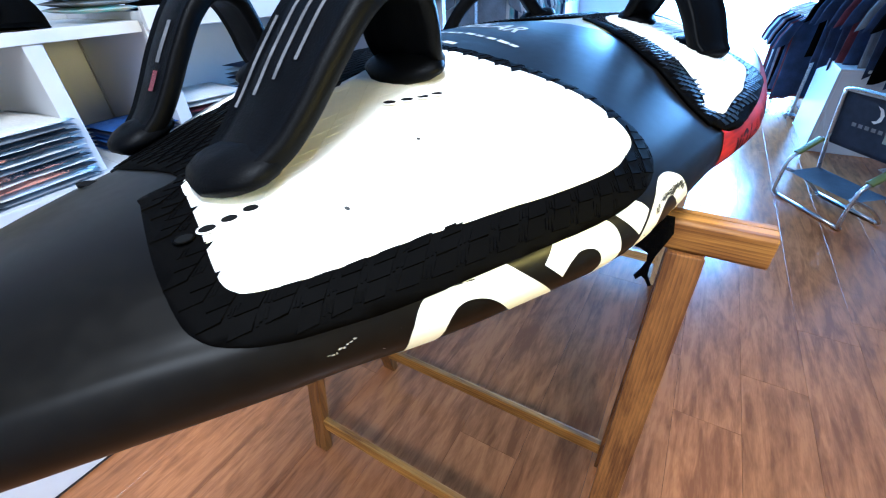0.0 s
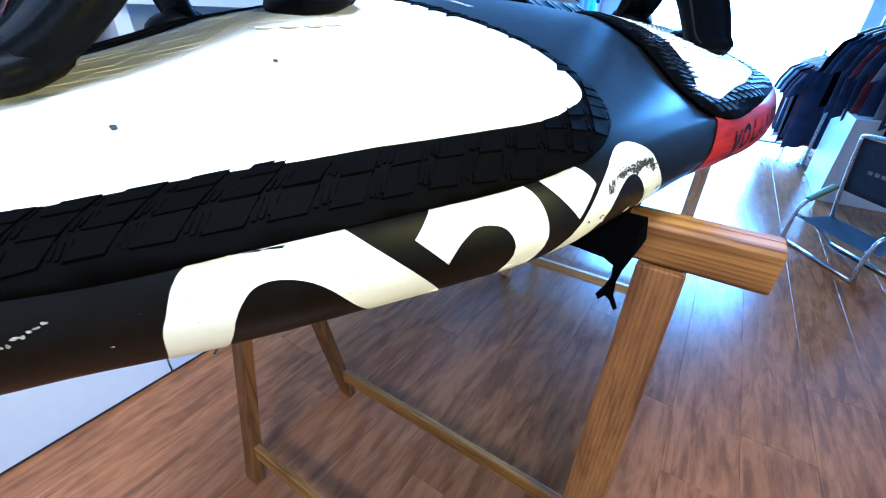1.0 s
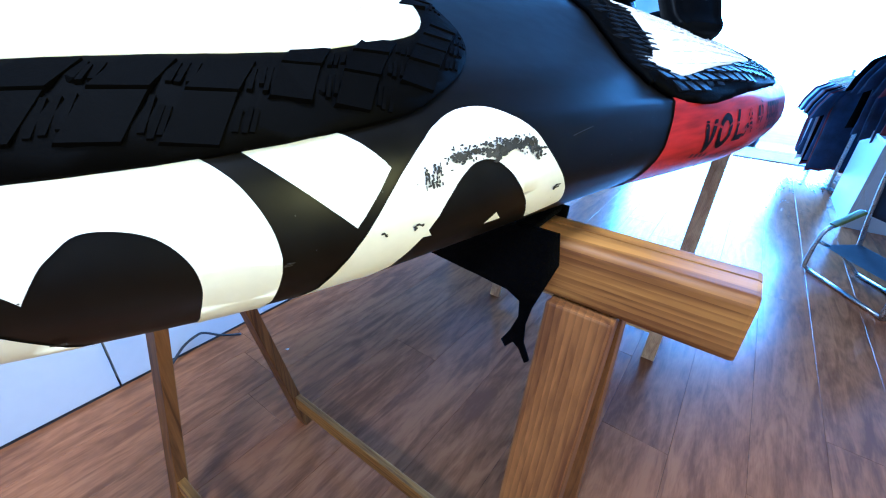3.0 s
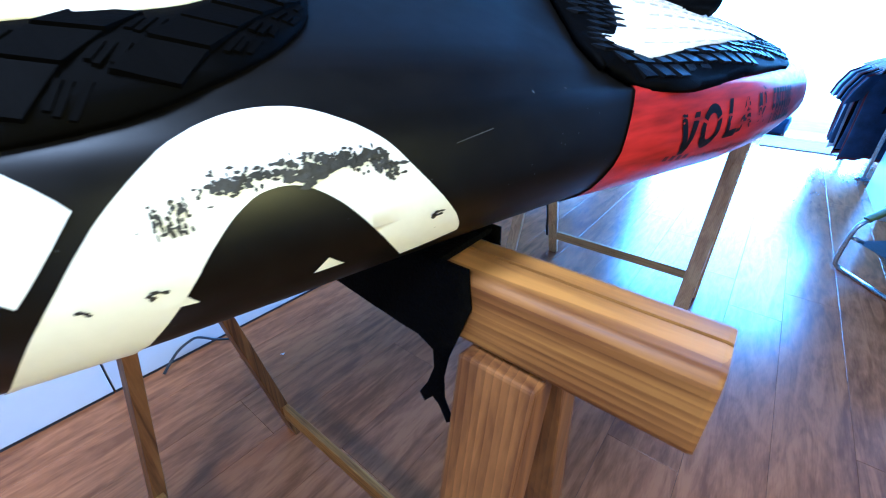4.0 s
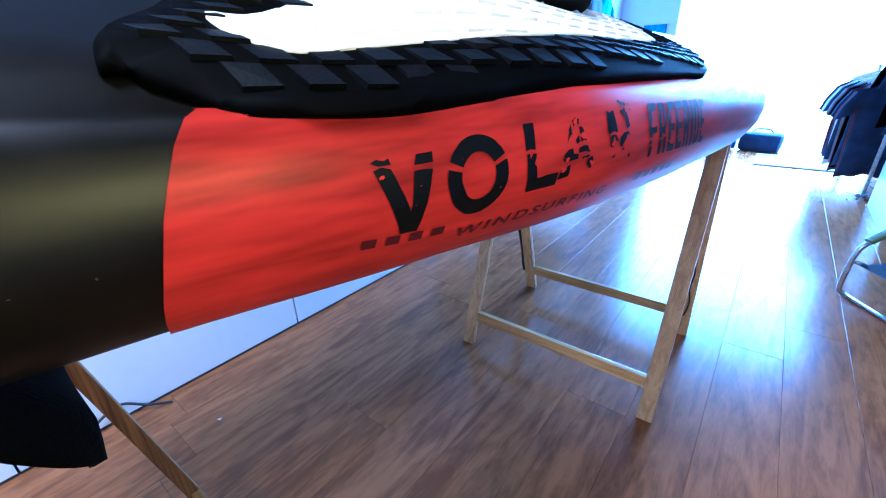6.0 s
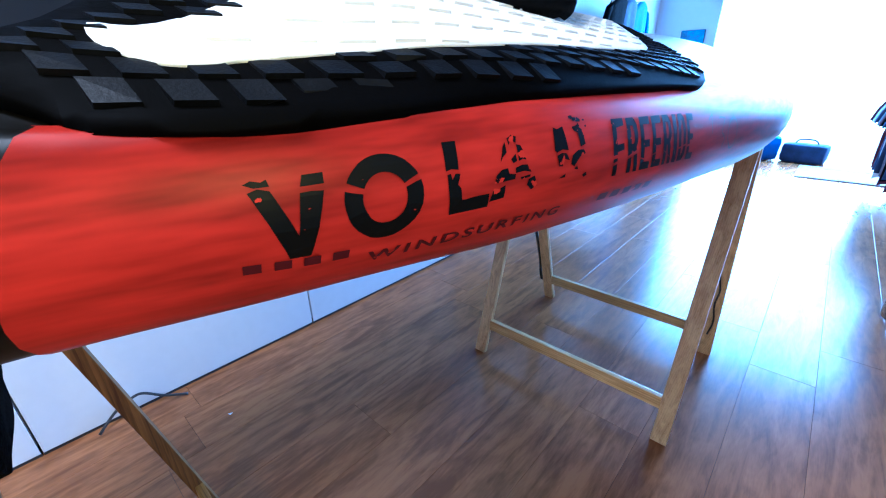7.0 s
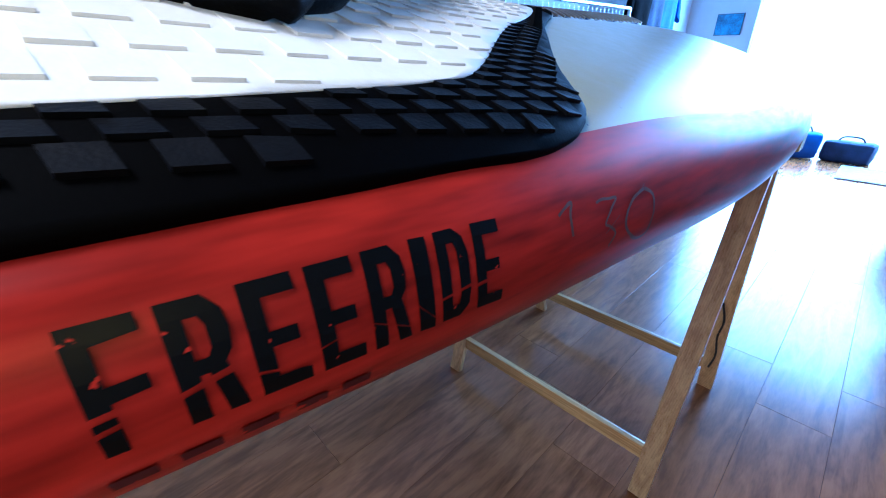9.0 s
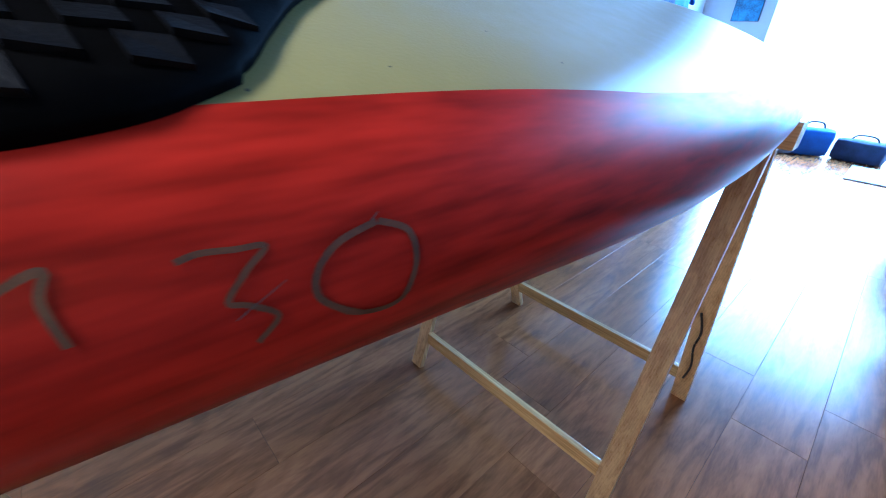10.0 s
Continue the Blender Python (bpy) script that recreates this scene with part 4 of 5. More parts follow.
for sign in (1, -1):
    fo = smooth_outline(FRONT_PAD if sign > 0 else mirrored(FRONT_PAD))
    fw = smooth_outline(FRONT_WHITE if sign > 0 else mirrored(FRONT_WHITE))
    front_rise = pad_rise(fo, 0.0050, lambda s: 0.0080, 0.014)
    front = part("front_pad", sheet(fo, -0.004, front_rise, rail_edge=True), M_EVA, board, "black foam deck pad", smooth=True)
    part("pad_inlay", sheet(fw, -0.001, front_rise, extra=0.0009), M_EVA_WHITE, front, "worn white foam inlay", smooth=True)
    row, step = (sign * 0.0012, 0.0165), (sign * 0.0084, 0.0083)
    tr = tread(fo, front_rise, [], row, step, (0.60, 0.86), 0.0003, 0.0015, 0.0065, lambda x, s: not inside(fw, x, s), side=(sign * 0.0084, 0.0022))
    tagged(mesh_part("tread", tr, M_EVA_GREYER, front), "black moulded foam tread", kind="stuff")
    tr = tread(fw, front_rise, [], (sign * 0.0012, 0.0185), (sign * 0.0190, 0.0093), (0.64, 0.90), 0.0010, 0.0021, 0.003, side=(sign * 0.0190, 0.003))
    tagged(mesh_part("tread", tr, M_EVA_WHITE, front), "white moulded foam tread", kind="stuff")
for x, s in HOLES_A + HOLES_B:
    top = rear_rise(x, s)
    rim = [deck_point(x, s, top + 0.0014) + Vector((0.0078 * math.cos(q), 0.0078 * math.sin(q), 0)) for q in [2 * math.pi * k / 16 for k in range(16)]]
    in_white = inside(white_out, x, s)
    ring = part("hole_rim", tube(rim, 0.0009, 6, closed=True), M_EVA_WHITE if in_white else M_EVA, deck_pad, "white raised rim" if in_white else "", smooth=True)
    bm = bmesh.new()
    bmesh.ops.create_cone(bm, cap_ends=True, segments=14, radius1=0.0068, radius2=0.0068, depth=0.0012)
    bmesh.ops.transform(bm, matrix=Matrix.Translation(deck_point(x, s, top + 0.0014)), verts=bm.verts)
    part("insert_hole", bm, M_HOLE, ring, "dark foot strap screw hole")
for x, s in ((.185, -1.455), (.165, -1.355)):
    bm = bmesh.new()
    bm.faces.new([bm.verts.new(deck_point(x + .0028 * math.cos(k), s + .0018 * math.sin(k), rear_rise(x, s) + .0022)) for k in (0, 1.1, 2.0, 3.2, 4.3, 5.3)])
    part("pad_mark", bm, M_SCUFF, deck_pad, "small dark nick in the white foam")
bm = bmesh.new()
bmesh.ops.create_cone(bm, cap_ends=True, segments=18, radius1=0.013, radius2=0.013, depth=0.003)
bmesh.ops.transform(bm, matrix=Matrix.Translation(deck_point(-0.15, -1.562, 0.0003)) @ Matrix.Rotation(radians(25), 4, "Z") @ Matrix.Diagonal((1.25, 0.55, 1, 1)), verts=bm.verts)
part("vent_slot", bm, M_HOLE, board, "dark oval recess in the tail deck")


# ---- foot straps ----
LEAN_ARCH = [(0.08, 0.0), (0.14, 0.05), (0.21, 0.14), (0.30, 0.33), (0.42, 0.62), (0.57, 0.90), (0.73, 1.02), (0.89, 0.88), (0.98, 0.55), (1.02, 0.26), (1.06, 0.10), (1.12, 0.0)]
ROUND_ARCH = [(-0.10, 0.02), (-0.02, 0.12), (0.05, 0.34), (0.14, 0.62), (0.30, 0.92), (0.48, 1.0), (0.66, 0.94), (0.84, 0.66), (0.94, 0.34), (1.02, 0.12), (1.10, 0.02)]


def strap(a, b, base, rise, width, arch, thick=0.020, stripes=0, tag=None):
    """A padded foot strap between two screw points of the deck."""
    pa, pb = deck_point(*a, base), deck_point(*b, base)
    along = (pb - pa).normalized()
    side = along.cross(Vector((0, 0, 1))).normalized()
    up = Vector((0, 0, 1))
    d = (pb - pa).length
    line = smooth_line([pa + along * d * f + up * rise * h for f, h in arch], 5)
    root = empty("foot_strap")
    root.parent = board
    nn = len(line)

    def half(f):
        return width / 2 * (0.72 + 0.28 * math.sin(math.pi * min(max(f, 0), 1)) ** 0.7)

    def normal(i):
        t = (line[min(i + 1, nn - 1)] - line[max(i - 1, 0)]).normalized()
        return side.cross(t).normalized()

    bm = bmesh.new()
    rings = []
    for i, p in enumerate(line):
        nrm, f = normal(i), i / (nn - 1)
        w, hh = half(f), thick / 2 * (0.75 + 0.25 * math.sin(math.pi * f) ** 0.5)
        ring = []
        for k in range(24):
            q = 2 * math.pi * k / 24
            c, s_ = math.cos(q), math.sin(q)
            c = math.copysign(abs(c) ** 0.55, c)
            lip = 1.0 + 0.30 * math.exp(-((abs(c) - 0.86) / 0.10) ** 2) - 0.18 * math.exp(-((abs(c) - 0.70) / 0.06) ** 2)
            crease = 1 + 0.05 * math.sin(11 * f + 2 * c) * (1 if s_ < 0 else 0.3)
            ring.append(bm.verts.new(p + side * w * c + nrm * hh * math.copysign(abs(s_) ** 0.6, s_) * lip * crease))
        rings.append(ring)
    for r0, r1 in zip(rings, rings[1:]):
        for k in range(24):
            bm.faces.new((r0[k], r0[(k + 1) % 24], r1[(k + 1) % 24], r1[k]))
    bm.faces.new(rings[0][::-1])
    bm.faces.new(rings[-1])
    body = part("padded_band", bm, M_STRAP, root, "black padded neoprene band", smooth=True)
    out = 1 if normal(nn // 2).z > 0 else -1

    def ribbon(i0, i1, off0, off1, wid, mat, name, label):
        bmp = bmesh.new()
        prev = None
        for i in range(i0, i1 + 1):
            g = (i - i0) / max(i1 - i0, 1)
            o = line[i] + normal(i) * out * (thick / 2 * 1.06)
            c0 = off0 + (off1 - off0) * g
            cur = [bmp.verts.new(o + side * (c0 + dd)) for dd in (0, wid)]
            if prev:
                bmp.faces.new((prev[0], prev[1], cur[1], cur[0]))
            prev = cur
        part(name, bmp, mat, body, label)

    for q in range(stripes):
        k = width * (-0.30 + 0.15 * q)
        ribbon(int(nn * (0.24 + 0.035 * q)), int(nn * (0.42 + 0.035 * q)), k, k - 0.006, 0.0048, M_PRINT, "print_stripe", "grey printed stripe")
    if tag:
        ribbon(int(nn * 0.26), int(nn * 0.31), 0.004, 0.004, 0.012, M_CLOTH_RED, "red_mark", "small red printed mark")
        ribbon(int(nn * 0.33), int(nn * 0.42), 0.004, 0.004, 0.010, M_PRINT, "print_bar", "pale lettering bar")
    for pt, sgn in ((pa, -1), (pb, 1)):
        bmf = bmesh.new()
        bmesh.ops.create_uvsphere(bmf, u_segments=18, v_segments=10, radius=1.0)
        m = Matrix((along, side, up)).transposed().to_4x4()
        m.translation = pt + along * (0.026 if sgn < 0 else 0.004) + up * 0.002
        bmesh.ops.transform(bmf, matrix=m @ Matrix.Diagonal((0.044, width * 0.47, 0.017, 1)), verts=bmf.verts)
        for v in bmf.verts:
            v.co += Vector((1, 1, 1)) * 0.003 * noise.noise(v.co * 40)
        part("strap_foot", bmf, M_STRAP, root, "rounded black strap foot", smooth=True)
    return root


strap((.064, -1.508), (.056, -1.245), 0.016, 0.104, 0.122, LEAN_ARCH, 0.026, stripes=4)
strap((-.225, -1.495), (-.235, -1.265), 0.022, 0.128, 0.085, LEAN_ARCH, 0.024, tag=True)
strap((.278, -.715), (.120, -.590), 0.010, 0.092, 0.080, ROUND_ARCH, 0.028)
strap((-.278, -.715), (-.120, -.590), 0.010, 0.092, 0.080, ROUND_ARCH, 0.028)


# ---- the fair lines: length, rocker and width trimmed along the board ----
trim_s = curve_through([-1.82, -1.53, -1.478, -1.38, -1.29, -1.25, -1.225, -1.12, -.963, -.913, -.86, -.775, -.67, -.58, -.51, .54], [.002, .003, .0, .008, .006, .001, -.003, -.005, -.011, -.0065, .007, .025, .0495, .063, .074, .09])
trim_z = curve_through([-1.82, -1.53, -1.4, -1.27, -1.11, -0.99, -0.9, -0.8, -0.68, -0.5, 0.54], [-0.0013, 0.0065, 0.0103, 0.0143, 0.019, 0.0223, 0.0242, 0.0251, 0.0249, 0.0233, 0.0112])
trim_x = curve_through([-1.82, -1.53, -1.4, -1.27, -1.11, -.99, -.9, -.8, -.68, -.5, .54], [-.030, -.022, -.002, .014, .0109, .0095, .0205, .031, .0275, .0192, .0])


def fair(root):
    """Sets every part of the board on its fair lines."""
    for ob in root.children_recursive:
        if ob.type == "MESH":
            for v in ob.data.vertices:
                x, y, z = v.co
                w = max(half_width(y - TAIL), 0.05)
                v.co = (x * (1 + trim_x(y) / w), y + trim_s(y), z + trim_z(y))


fair(board)


# ---- trestles ----
def beam_mesh(x0, x1, depth, z0, z1, radius, split):
    """A planed beam with rounded edges; split is the place of a long crack in its top."""
    prof = []
    for cy, cz, a0 in ((depth / 2 - radius, z1 - radius, 0), (-depth / 2 + radius, z1 - radius, 90), (-depth / 2 + radius, z0 + radius, 180), (depth / 2 - radius, z0 + radius, 270)):
        for k in range(6):
            a = radians(a0 + 90 * k / 5)
            prof.append((cy + radius * math.cos(a), cz + radius * math.sin(a)))
        if a0 == 0 and split is not None:
            prof += [(split + 0.0013, z1), (split + 0.0006, z1 - 0.006), (split - 0.0006, z1 - 0.006), (split - 0.0012, z1)]
    bm = bmesh.new()
    n = 24
    rings = []
    for k in range(n + 1):
        x = x0 + (x1 - x0) * k / n
        e = 0.001 if k in (0, n) else 0.0
        rings.append([bm.verts.new((x, y * (1 - e * 20), (z - (z0 + z1) / 2) * (1 - e * 20) + (z0 + z1) / 2 + 0.0006 * noise.noise((x * 9, y * 40, z * 40)))) for y, z in prof])
        if k == 0:
            rings.append([bm.verts.new((x + 0.0025, y, z)) for y, z in prof])
        if k == n - 1:
            rings.append([bm.verts.new((x1 - 0.0025, y, z)) for y, z in prof])
    for r0, r1 in zip(rings, rings[1:]):
        for k in range(len(prof)):
            f = bm.faces.new((r0[k], r0[(k + 1) % len(prof)], r1[(k + 1) % len(prof)], r1[k]))
            a, b = prof[k], prof[(k + 1) % len(prof)]
            f.smooth = math.hypot(a[0] - b[0], a[1] - b[1]) < 0.004
    bm.faces.new(rings[0][::-1])
    bm.faces.new(rings[-1])
    return bm


def trestle(name, x0, x1, y_mid, top, spreads, leg_w, leg_d, beam_h, beam_d, label, overhang=0.1, radius=0.006, split=None, woods=(M_PINE_X, M_PINE_SHADED_Z)):
    root = empty(name, pose((x0 + x1) / 2, y_mid, 0), label=label, category="trestle")
    cx = (x0 + x1) / 2
    part("beam", beam_mesh(x0 - cx, x1 - cx, beam_d, top - beam_h, top, radius, split), woods[0], root)
    for sy in (-1, 1):
        ends = []
        for k, sx in enumerate((-1, 1)):
            lx = (x0 - cx + overhang) if sx < 0 else (x1 - cx - overhang)
            foot = Vector((lx, sy * spreads[sy > 0], 0.0))
            head = Vector((lx, sy * (leg_d / 2 + 0.006), top - beam_h + 0.0))
            ends.append((foot, head))
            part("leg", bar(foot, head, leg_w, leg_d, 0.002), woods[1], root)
        f = 0.115 / (top - beam_h)
        a, b = (e[0].lerp(e[1], f) for e in ends)
        sh = Vector((leg_w / 2, 0, 0))
        part("stretcher", bar(a + sh, b - sh, 0.042, 0.018, 0.002, side=(0, 0, 1)), woods[0], root)
    return root


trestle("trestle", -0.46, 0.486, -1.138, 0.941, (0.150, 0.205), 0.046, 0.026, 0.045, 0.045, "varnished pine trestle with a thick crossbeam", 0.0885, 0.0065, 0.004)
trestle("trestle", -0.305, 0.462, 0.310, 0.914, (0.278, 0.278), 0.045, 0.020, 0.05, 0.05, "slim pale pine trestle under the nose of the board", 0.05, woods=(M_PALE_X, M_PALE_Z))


# ---- laminate floor: boards along the shop ----
def plank_mesh(length, width):
    bm = bmesh.new()
    g, c, h = 0.0004, 0.0006, 0.006
    lo, hi = (g, g), (width - g, length - g)
    bot = [bm.verts.new((x, y, -h)) for x, y in ((lo[0], lo[1]), (hi[0], lo[1]), (hi[0], hi[1]), (lo[0], hi[1]))]
    mid = [bm.verts.new((v.co.x, v.co.y, -c * 0.6)) for v in bot]
    top = [bm.verts.new((x, y, 0)) for x, y in ((lo[0] + c, lo[1] + c), (hi[0] - c, lo[1] + c), (hi[0] - c, hi[1] - c), (lo[0] + c, hi[1] - c))]
    for k in range(4):
        n = (k + 1) % 4
        bm.faces.new((bot[k], bot[n], mid[n], mid[k]))
        bm.faces.new((mid[k], mid[n], top[n], top[k]))
    bm.faces.new(top)
    me = bpy.data.meshes.new("plank")
    bmesh.ops.recalc_face_normals(bm, faces=bm.faces)
    bm.to_mesh(me)
    bm.free()
    me.materials.append(M_FLOOR)
    return me


PLANK_W, PLANK_L = 0.192, 1.25
plank_data = plank_mesh(PLANK_L, PLANK_W)
rp = random.Random(11)
col = -11
while 0.555 + col * PLANK_W < X_RIGHT:
    y = Y_BACK - rp.uniform(0.0, PLANK_L)
    while y < DOOR_Y:
        y0, y1 = max(y, Y_BACK), min(y + PLANK_L, DOOR_Y)
        if y1 - y0 > 0.02 and 0.555 + (col + 1) * PLANK_W > X_LEFT:
            whole = y1 - y0 > PLANK_L - 1e-4
            data = plank_data if whole else plank_mesh(y1 - y0, PLANK_W)
            ob = new("plank", data)
            ob.location = (0.555 + col * PLANK_W, y0, 0)
            ob.parent = floor
        y += PLANK_L
    col += 1


# ---- wall unit along the left ----
def cabinet(y0, y1):
    root = empty("base_cabinet", pose(-0.935, (y0 + y1) / 2, 0), label="white laminate base cabinet with a plain front panel", category="cabinet", group="base cabinets along the wall")
    h = (y1 - y0) / 2
    part("body", box((-0.50, -h + 0.002, 0.03), (-0.02, h - 0.002, 0.77), 0.002), M_WHITE, root)
    part("plinth", box((-0.50, -h + 0.002, 0.0), (-0.004, h - 0.002, 0.0295)), M_DARK, root, "dark plinth strip at the floor")
    part("door", box((-0.0195, -h + 0.003, 0.012), (0.0, h - 0.003, 0.768), 0.0015), M_WHITE, root)
    part("worktop", box((-0.505, -h, 0.771), (0.004, h, 0.800), 0.003), M_WHITE, root)
    return root


for y0, y1 in ((-3.06, -2.14), (-2.14, -1.22), (-1.22, -0.31), (-0.31, 0.66)):
    cabinet(y0, y1)


def shelf_unit(y0, y1, z, lip, uprights, label):
    root = empty("wall_shelf", pose(-1.0, y0, 0), label=label, category="shelf")
    d = y1 - y0
    part("shelf_board", box((-0.44, 0, z - 0.028), (0.0, d, z), 0.002), M_WHITE, root)
    if lip:
        part("front_lip", box((0.0005, 0, z - 0.045), (0.016, d, z + 0.012), 0.002), M_WHITE, root)
    part("back_panel", box((-0.445, 0, 0.8015), (-0.435, d, z - 0.0285)), M_WALL, root)
    for u in uprights:
        part("upright", box((-0.43, u - y0 - 0.02, 0.8015), (-0.004, u - y0 + 0.02, z - 0.0285), 0.002), M_WHITE, root)
    return root


shelf_unit(-2.2, -1.03, 1.145, False, (-2.18, -1.28), "white open wall shelf with folded clothes and caps")
shelf_unit(-1.02, 0.64, 1.165, True, (-1.0, 0.62), "white wall shelf with a raised front lip")
for y in (-0.86, -0.72):
    root = empty("shelf_hook", pose(-0.9845, y, 1.165 - 0.012), label="small dark metal hook on the white shelf lip", category="hook", group="hooks on the shelf lip")
    part("peg", tube([Vector((-0.001, 0, 0)), Vector((0.012, 0, 0)), Vector((0.018, 0, 0.006)), Vector((0.018, 0, 0.012))], 0.0035, 8), M_DARK, root)


# ---- folded clothes, caps and other goods on the shelves ----
def folded(x, y, z, lx, ly, layers, mats, turn, label, seed):
    root = empty("folded_clothes", pose(x, y, z, 0, 0, turn), label=label, category="clothes", group="folded clothes on the shelf")
    r = random.Random(seed)
    top = 0.0
    for k in range(layers):
        h = r.uniform(0.010, 0.018)
        bm = bmesh.new()
        nx, ny = 12, 10
        grid = {}
        for side in (0, 1):
            for i in range(nx + 1):
                for j in range(ny + 1):
                    fx, fy = i / nx * 2 - 1, j / ny * 2 - 1
                    rim = (1 - abs(fx) ** 6) * (1 - abs(fy) ** 6)
                    w = noise.noise((fx * 2.1 + seed, fy * 2.3, k * 3.7)) * 0.006
                    px = fx * lx / 2 * (1 + 0.05 * noise.noise((fy * 2, seed, k)))
                    py = fy * ly / 2 * (1 + 0.05 * noise.noise((fx * 2, seed + 4, k)))
                    zz = top + (h * 0.5 + (h * 0.5 * rim + w * rim) * (1 if side else -1) if side else h * 0.5 * (1 - rim))
                    grid[side, i, j] = bm.verts.new((px, py, max(zz, 0.0005)))
        for side in (0, 1):
            for i in range(nx):
                for j in range(ny):
                    bm.faces.new((grid[side, i, j], grid[side, i + 1, j], grid[side, i + 1, j + 1], grid[side, i, j + 1]))
        edge = [(i, 0) for i in range(nx)] + [(nx, j) for j in range(ny)] + [(i, ny) for i in range(nx, 0, -1)] + [(0, j) for j in range(ny, 0, -1)]
        for a, b in zip(edge, edge[1:] + edge[:1]):
            bm.faces.new((grid[0, *a], grid[0, *b], grid[1, *b], grid[1, *a]))
        part("garment", bm, mats[k % len(mats)], root, smooth=True)
        top += h * 0.93
    return root


folded(-1.11, -1.42, 0.801, 0.30, 0.24, 12, [M_CLOTH_GREY, M_CLOTH_WHITE, M_FLORAL, M_CLOTH_WHITE, M_FLORAL], 8, "folded shirts topped by a dark floral print", 1)
folded(-1.16, -1.78, 0.801, 0.25, 0.30, 3, [M_CLOTH_WHITE, M_CLOTH_NAVY], -4, "folded white and navy shirts in a low pile", 2)
folded(-1.13, -1.10, 0.801, 0.25, 0.16, 6, [M_CLOTH_BLUE, M_CLOTH_NAVY, M_CLOTH_BLUE], 3, "pile of folded bright blue shirts", 3)
folded(-1.16, -0.84, 0.801, 0.26, 0.22, 9, [M_CLOTH_WHITE, M_CLOTH_GREY, M_CLOTH_RED, M_CLOTH_WHITE], -6, "tall pile of white, grey and red printed shirts", 4)
folded(-1.16, -0.52, 0.801, 0.26, 0.24, 11, [M_CLOTH_WHITE, M_CLOTH_NAVY, M_CLOTH_GREY], 5, "tall pile of white and navy shirts", 5)
folded(-1.14, -1.07, 1.166, 0.22, 0.16, 5, [M_CLOTH_TEAL, M_CLOTH_GREY], 0, "small pile of teal patterned beachwear", 6)


def cap(x, y, z, turn):
    root = empty("baseball_cap", pose(x, y, z, 0, 0, turn), label="black baseball cap with a round pale badge", category="cap", group="caps on the shelf")
    bm = bmesh.new()
    bmesh.ops.create_uvsphere(bm, u_segments=24, v_segments=14, radius=0.09)
    bmesh.ops.delete(bm, geom=[v for v in bm.verts if v.co.z < -0.002], context="VERTS")
    for v in bm.verts:
        v.co.z *= 1.15
        v.co.x *= 1.08
        if v.co.x > 0 and v.co.z > 0.03:
            v.co.x += 0.008
    part("crown", bm, M_CLOTH_BLACK, root, smooth=True)
    bm = bmesh.new()
    rows = []
    for i in range(13):
        a = radians(-62 + 124 * i / 12)
        row = []
        for j in range(5):
            rr = 0.088 + 0.065 * math.cos(a * 1.15) ** 0.7 * j / 4
            row.append(bm.verts.new((rr * math.cos(a) * 1.05, rr * math.sin(a) * (0.96), 0.012 - 0.02 * abs(math.sin(a)) ** 2 * j / 4 - 0.006 * j / 4 + 0.003)))
        rows.append(row)
    for r0, r1 in zip(rows, rows[1:]):
        for j in range(4):
            bm.faces.new((r0[j], r0[j + 1], r1[j + 1], r1[j]))
    bmesh.ops.solidify(bm, geom=bm.faces[:], thickness=0.003)
    part("visor", bm, M_CLOTH_BLACK, root)
    bm = bmesh.new()
    bmesh.ops.create_circle(bm, cap_ends=True, segments=20, radius=0.019)
    bmesh.ops.transform(bm, matrix=Matrix.Translation((0.1035, 0, 0.052)) @ Euler((0, radians(72), 0)).to_matrix().to_4x4(), verts=bm.verts)
    badge = part("badge", bm, M_CLOTH_WHITE, root, "round pale badge")
    bm = bmesh.new()
    bmesh.ops.create_circle(bm, cap_ends=True, segments=20, radius=0.014)
    bmesh.ops.transform(bm, matrix=Matrix.Translation((0.1047, 0, 0.0524)) @ Euler((0, radians(72), 0)).to_matrix().to_4x4(), verts=bm.verts)
    part("badge_centre", bm, M_CLOTH_BLACK, badge)
    return root


cap(-1.13, -1.50, 1.1455, -28)
cap(-1.15, -1.27, 1.1455, -20)
cap(-1.14, -0.88, 1.1655, -15)


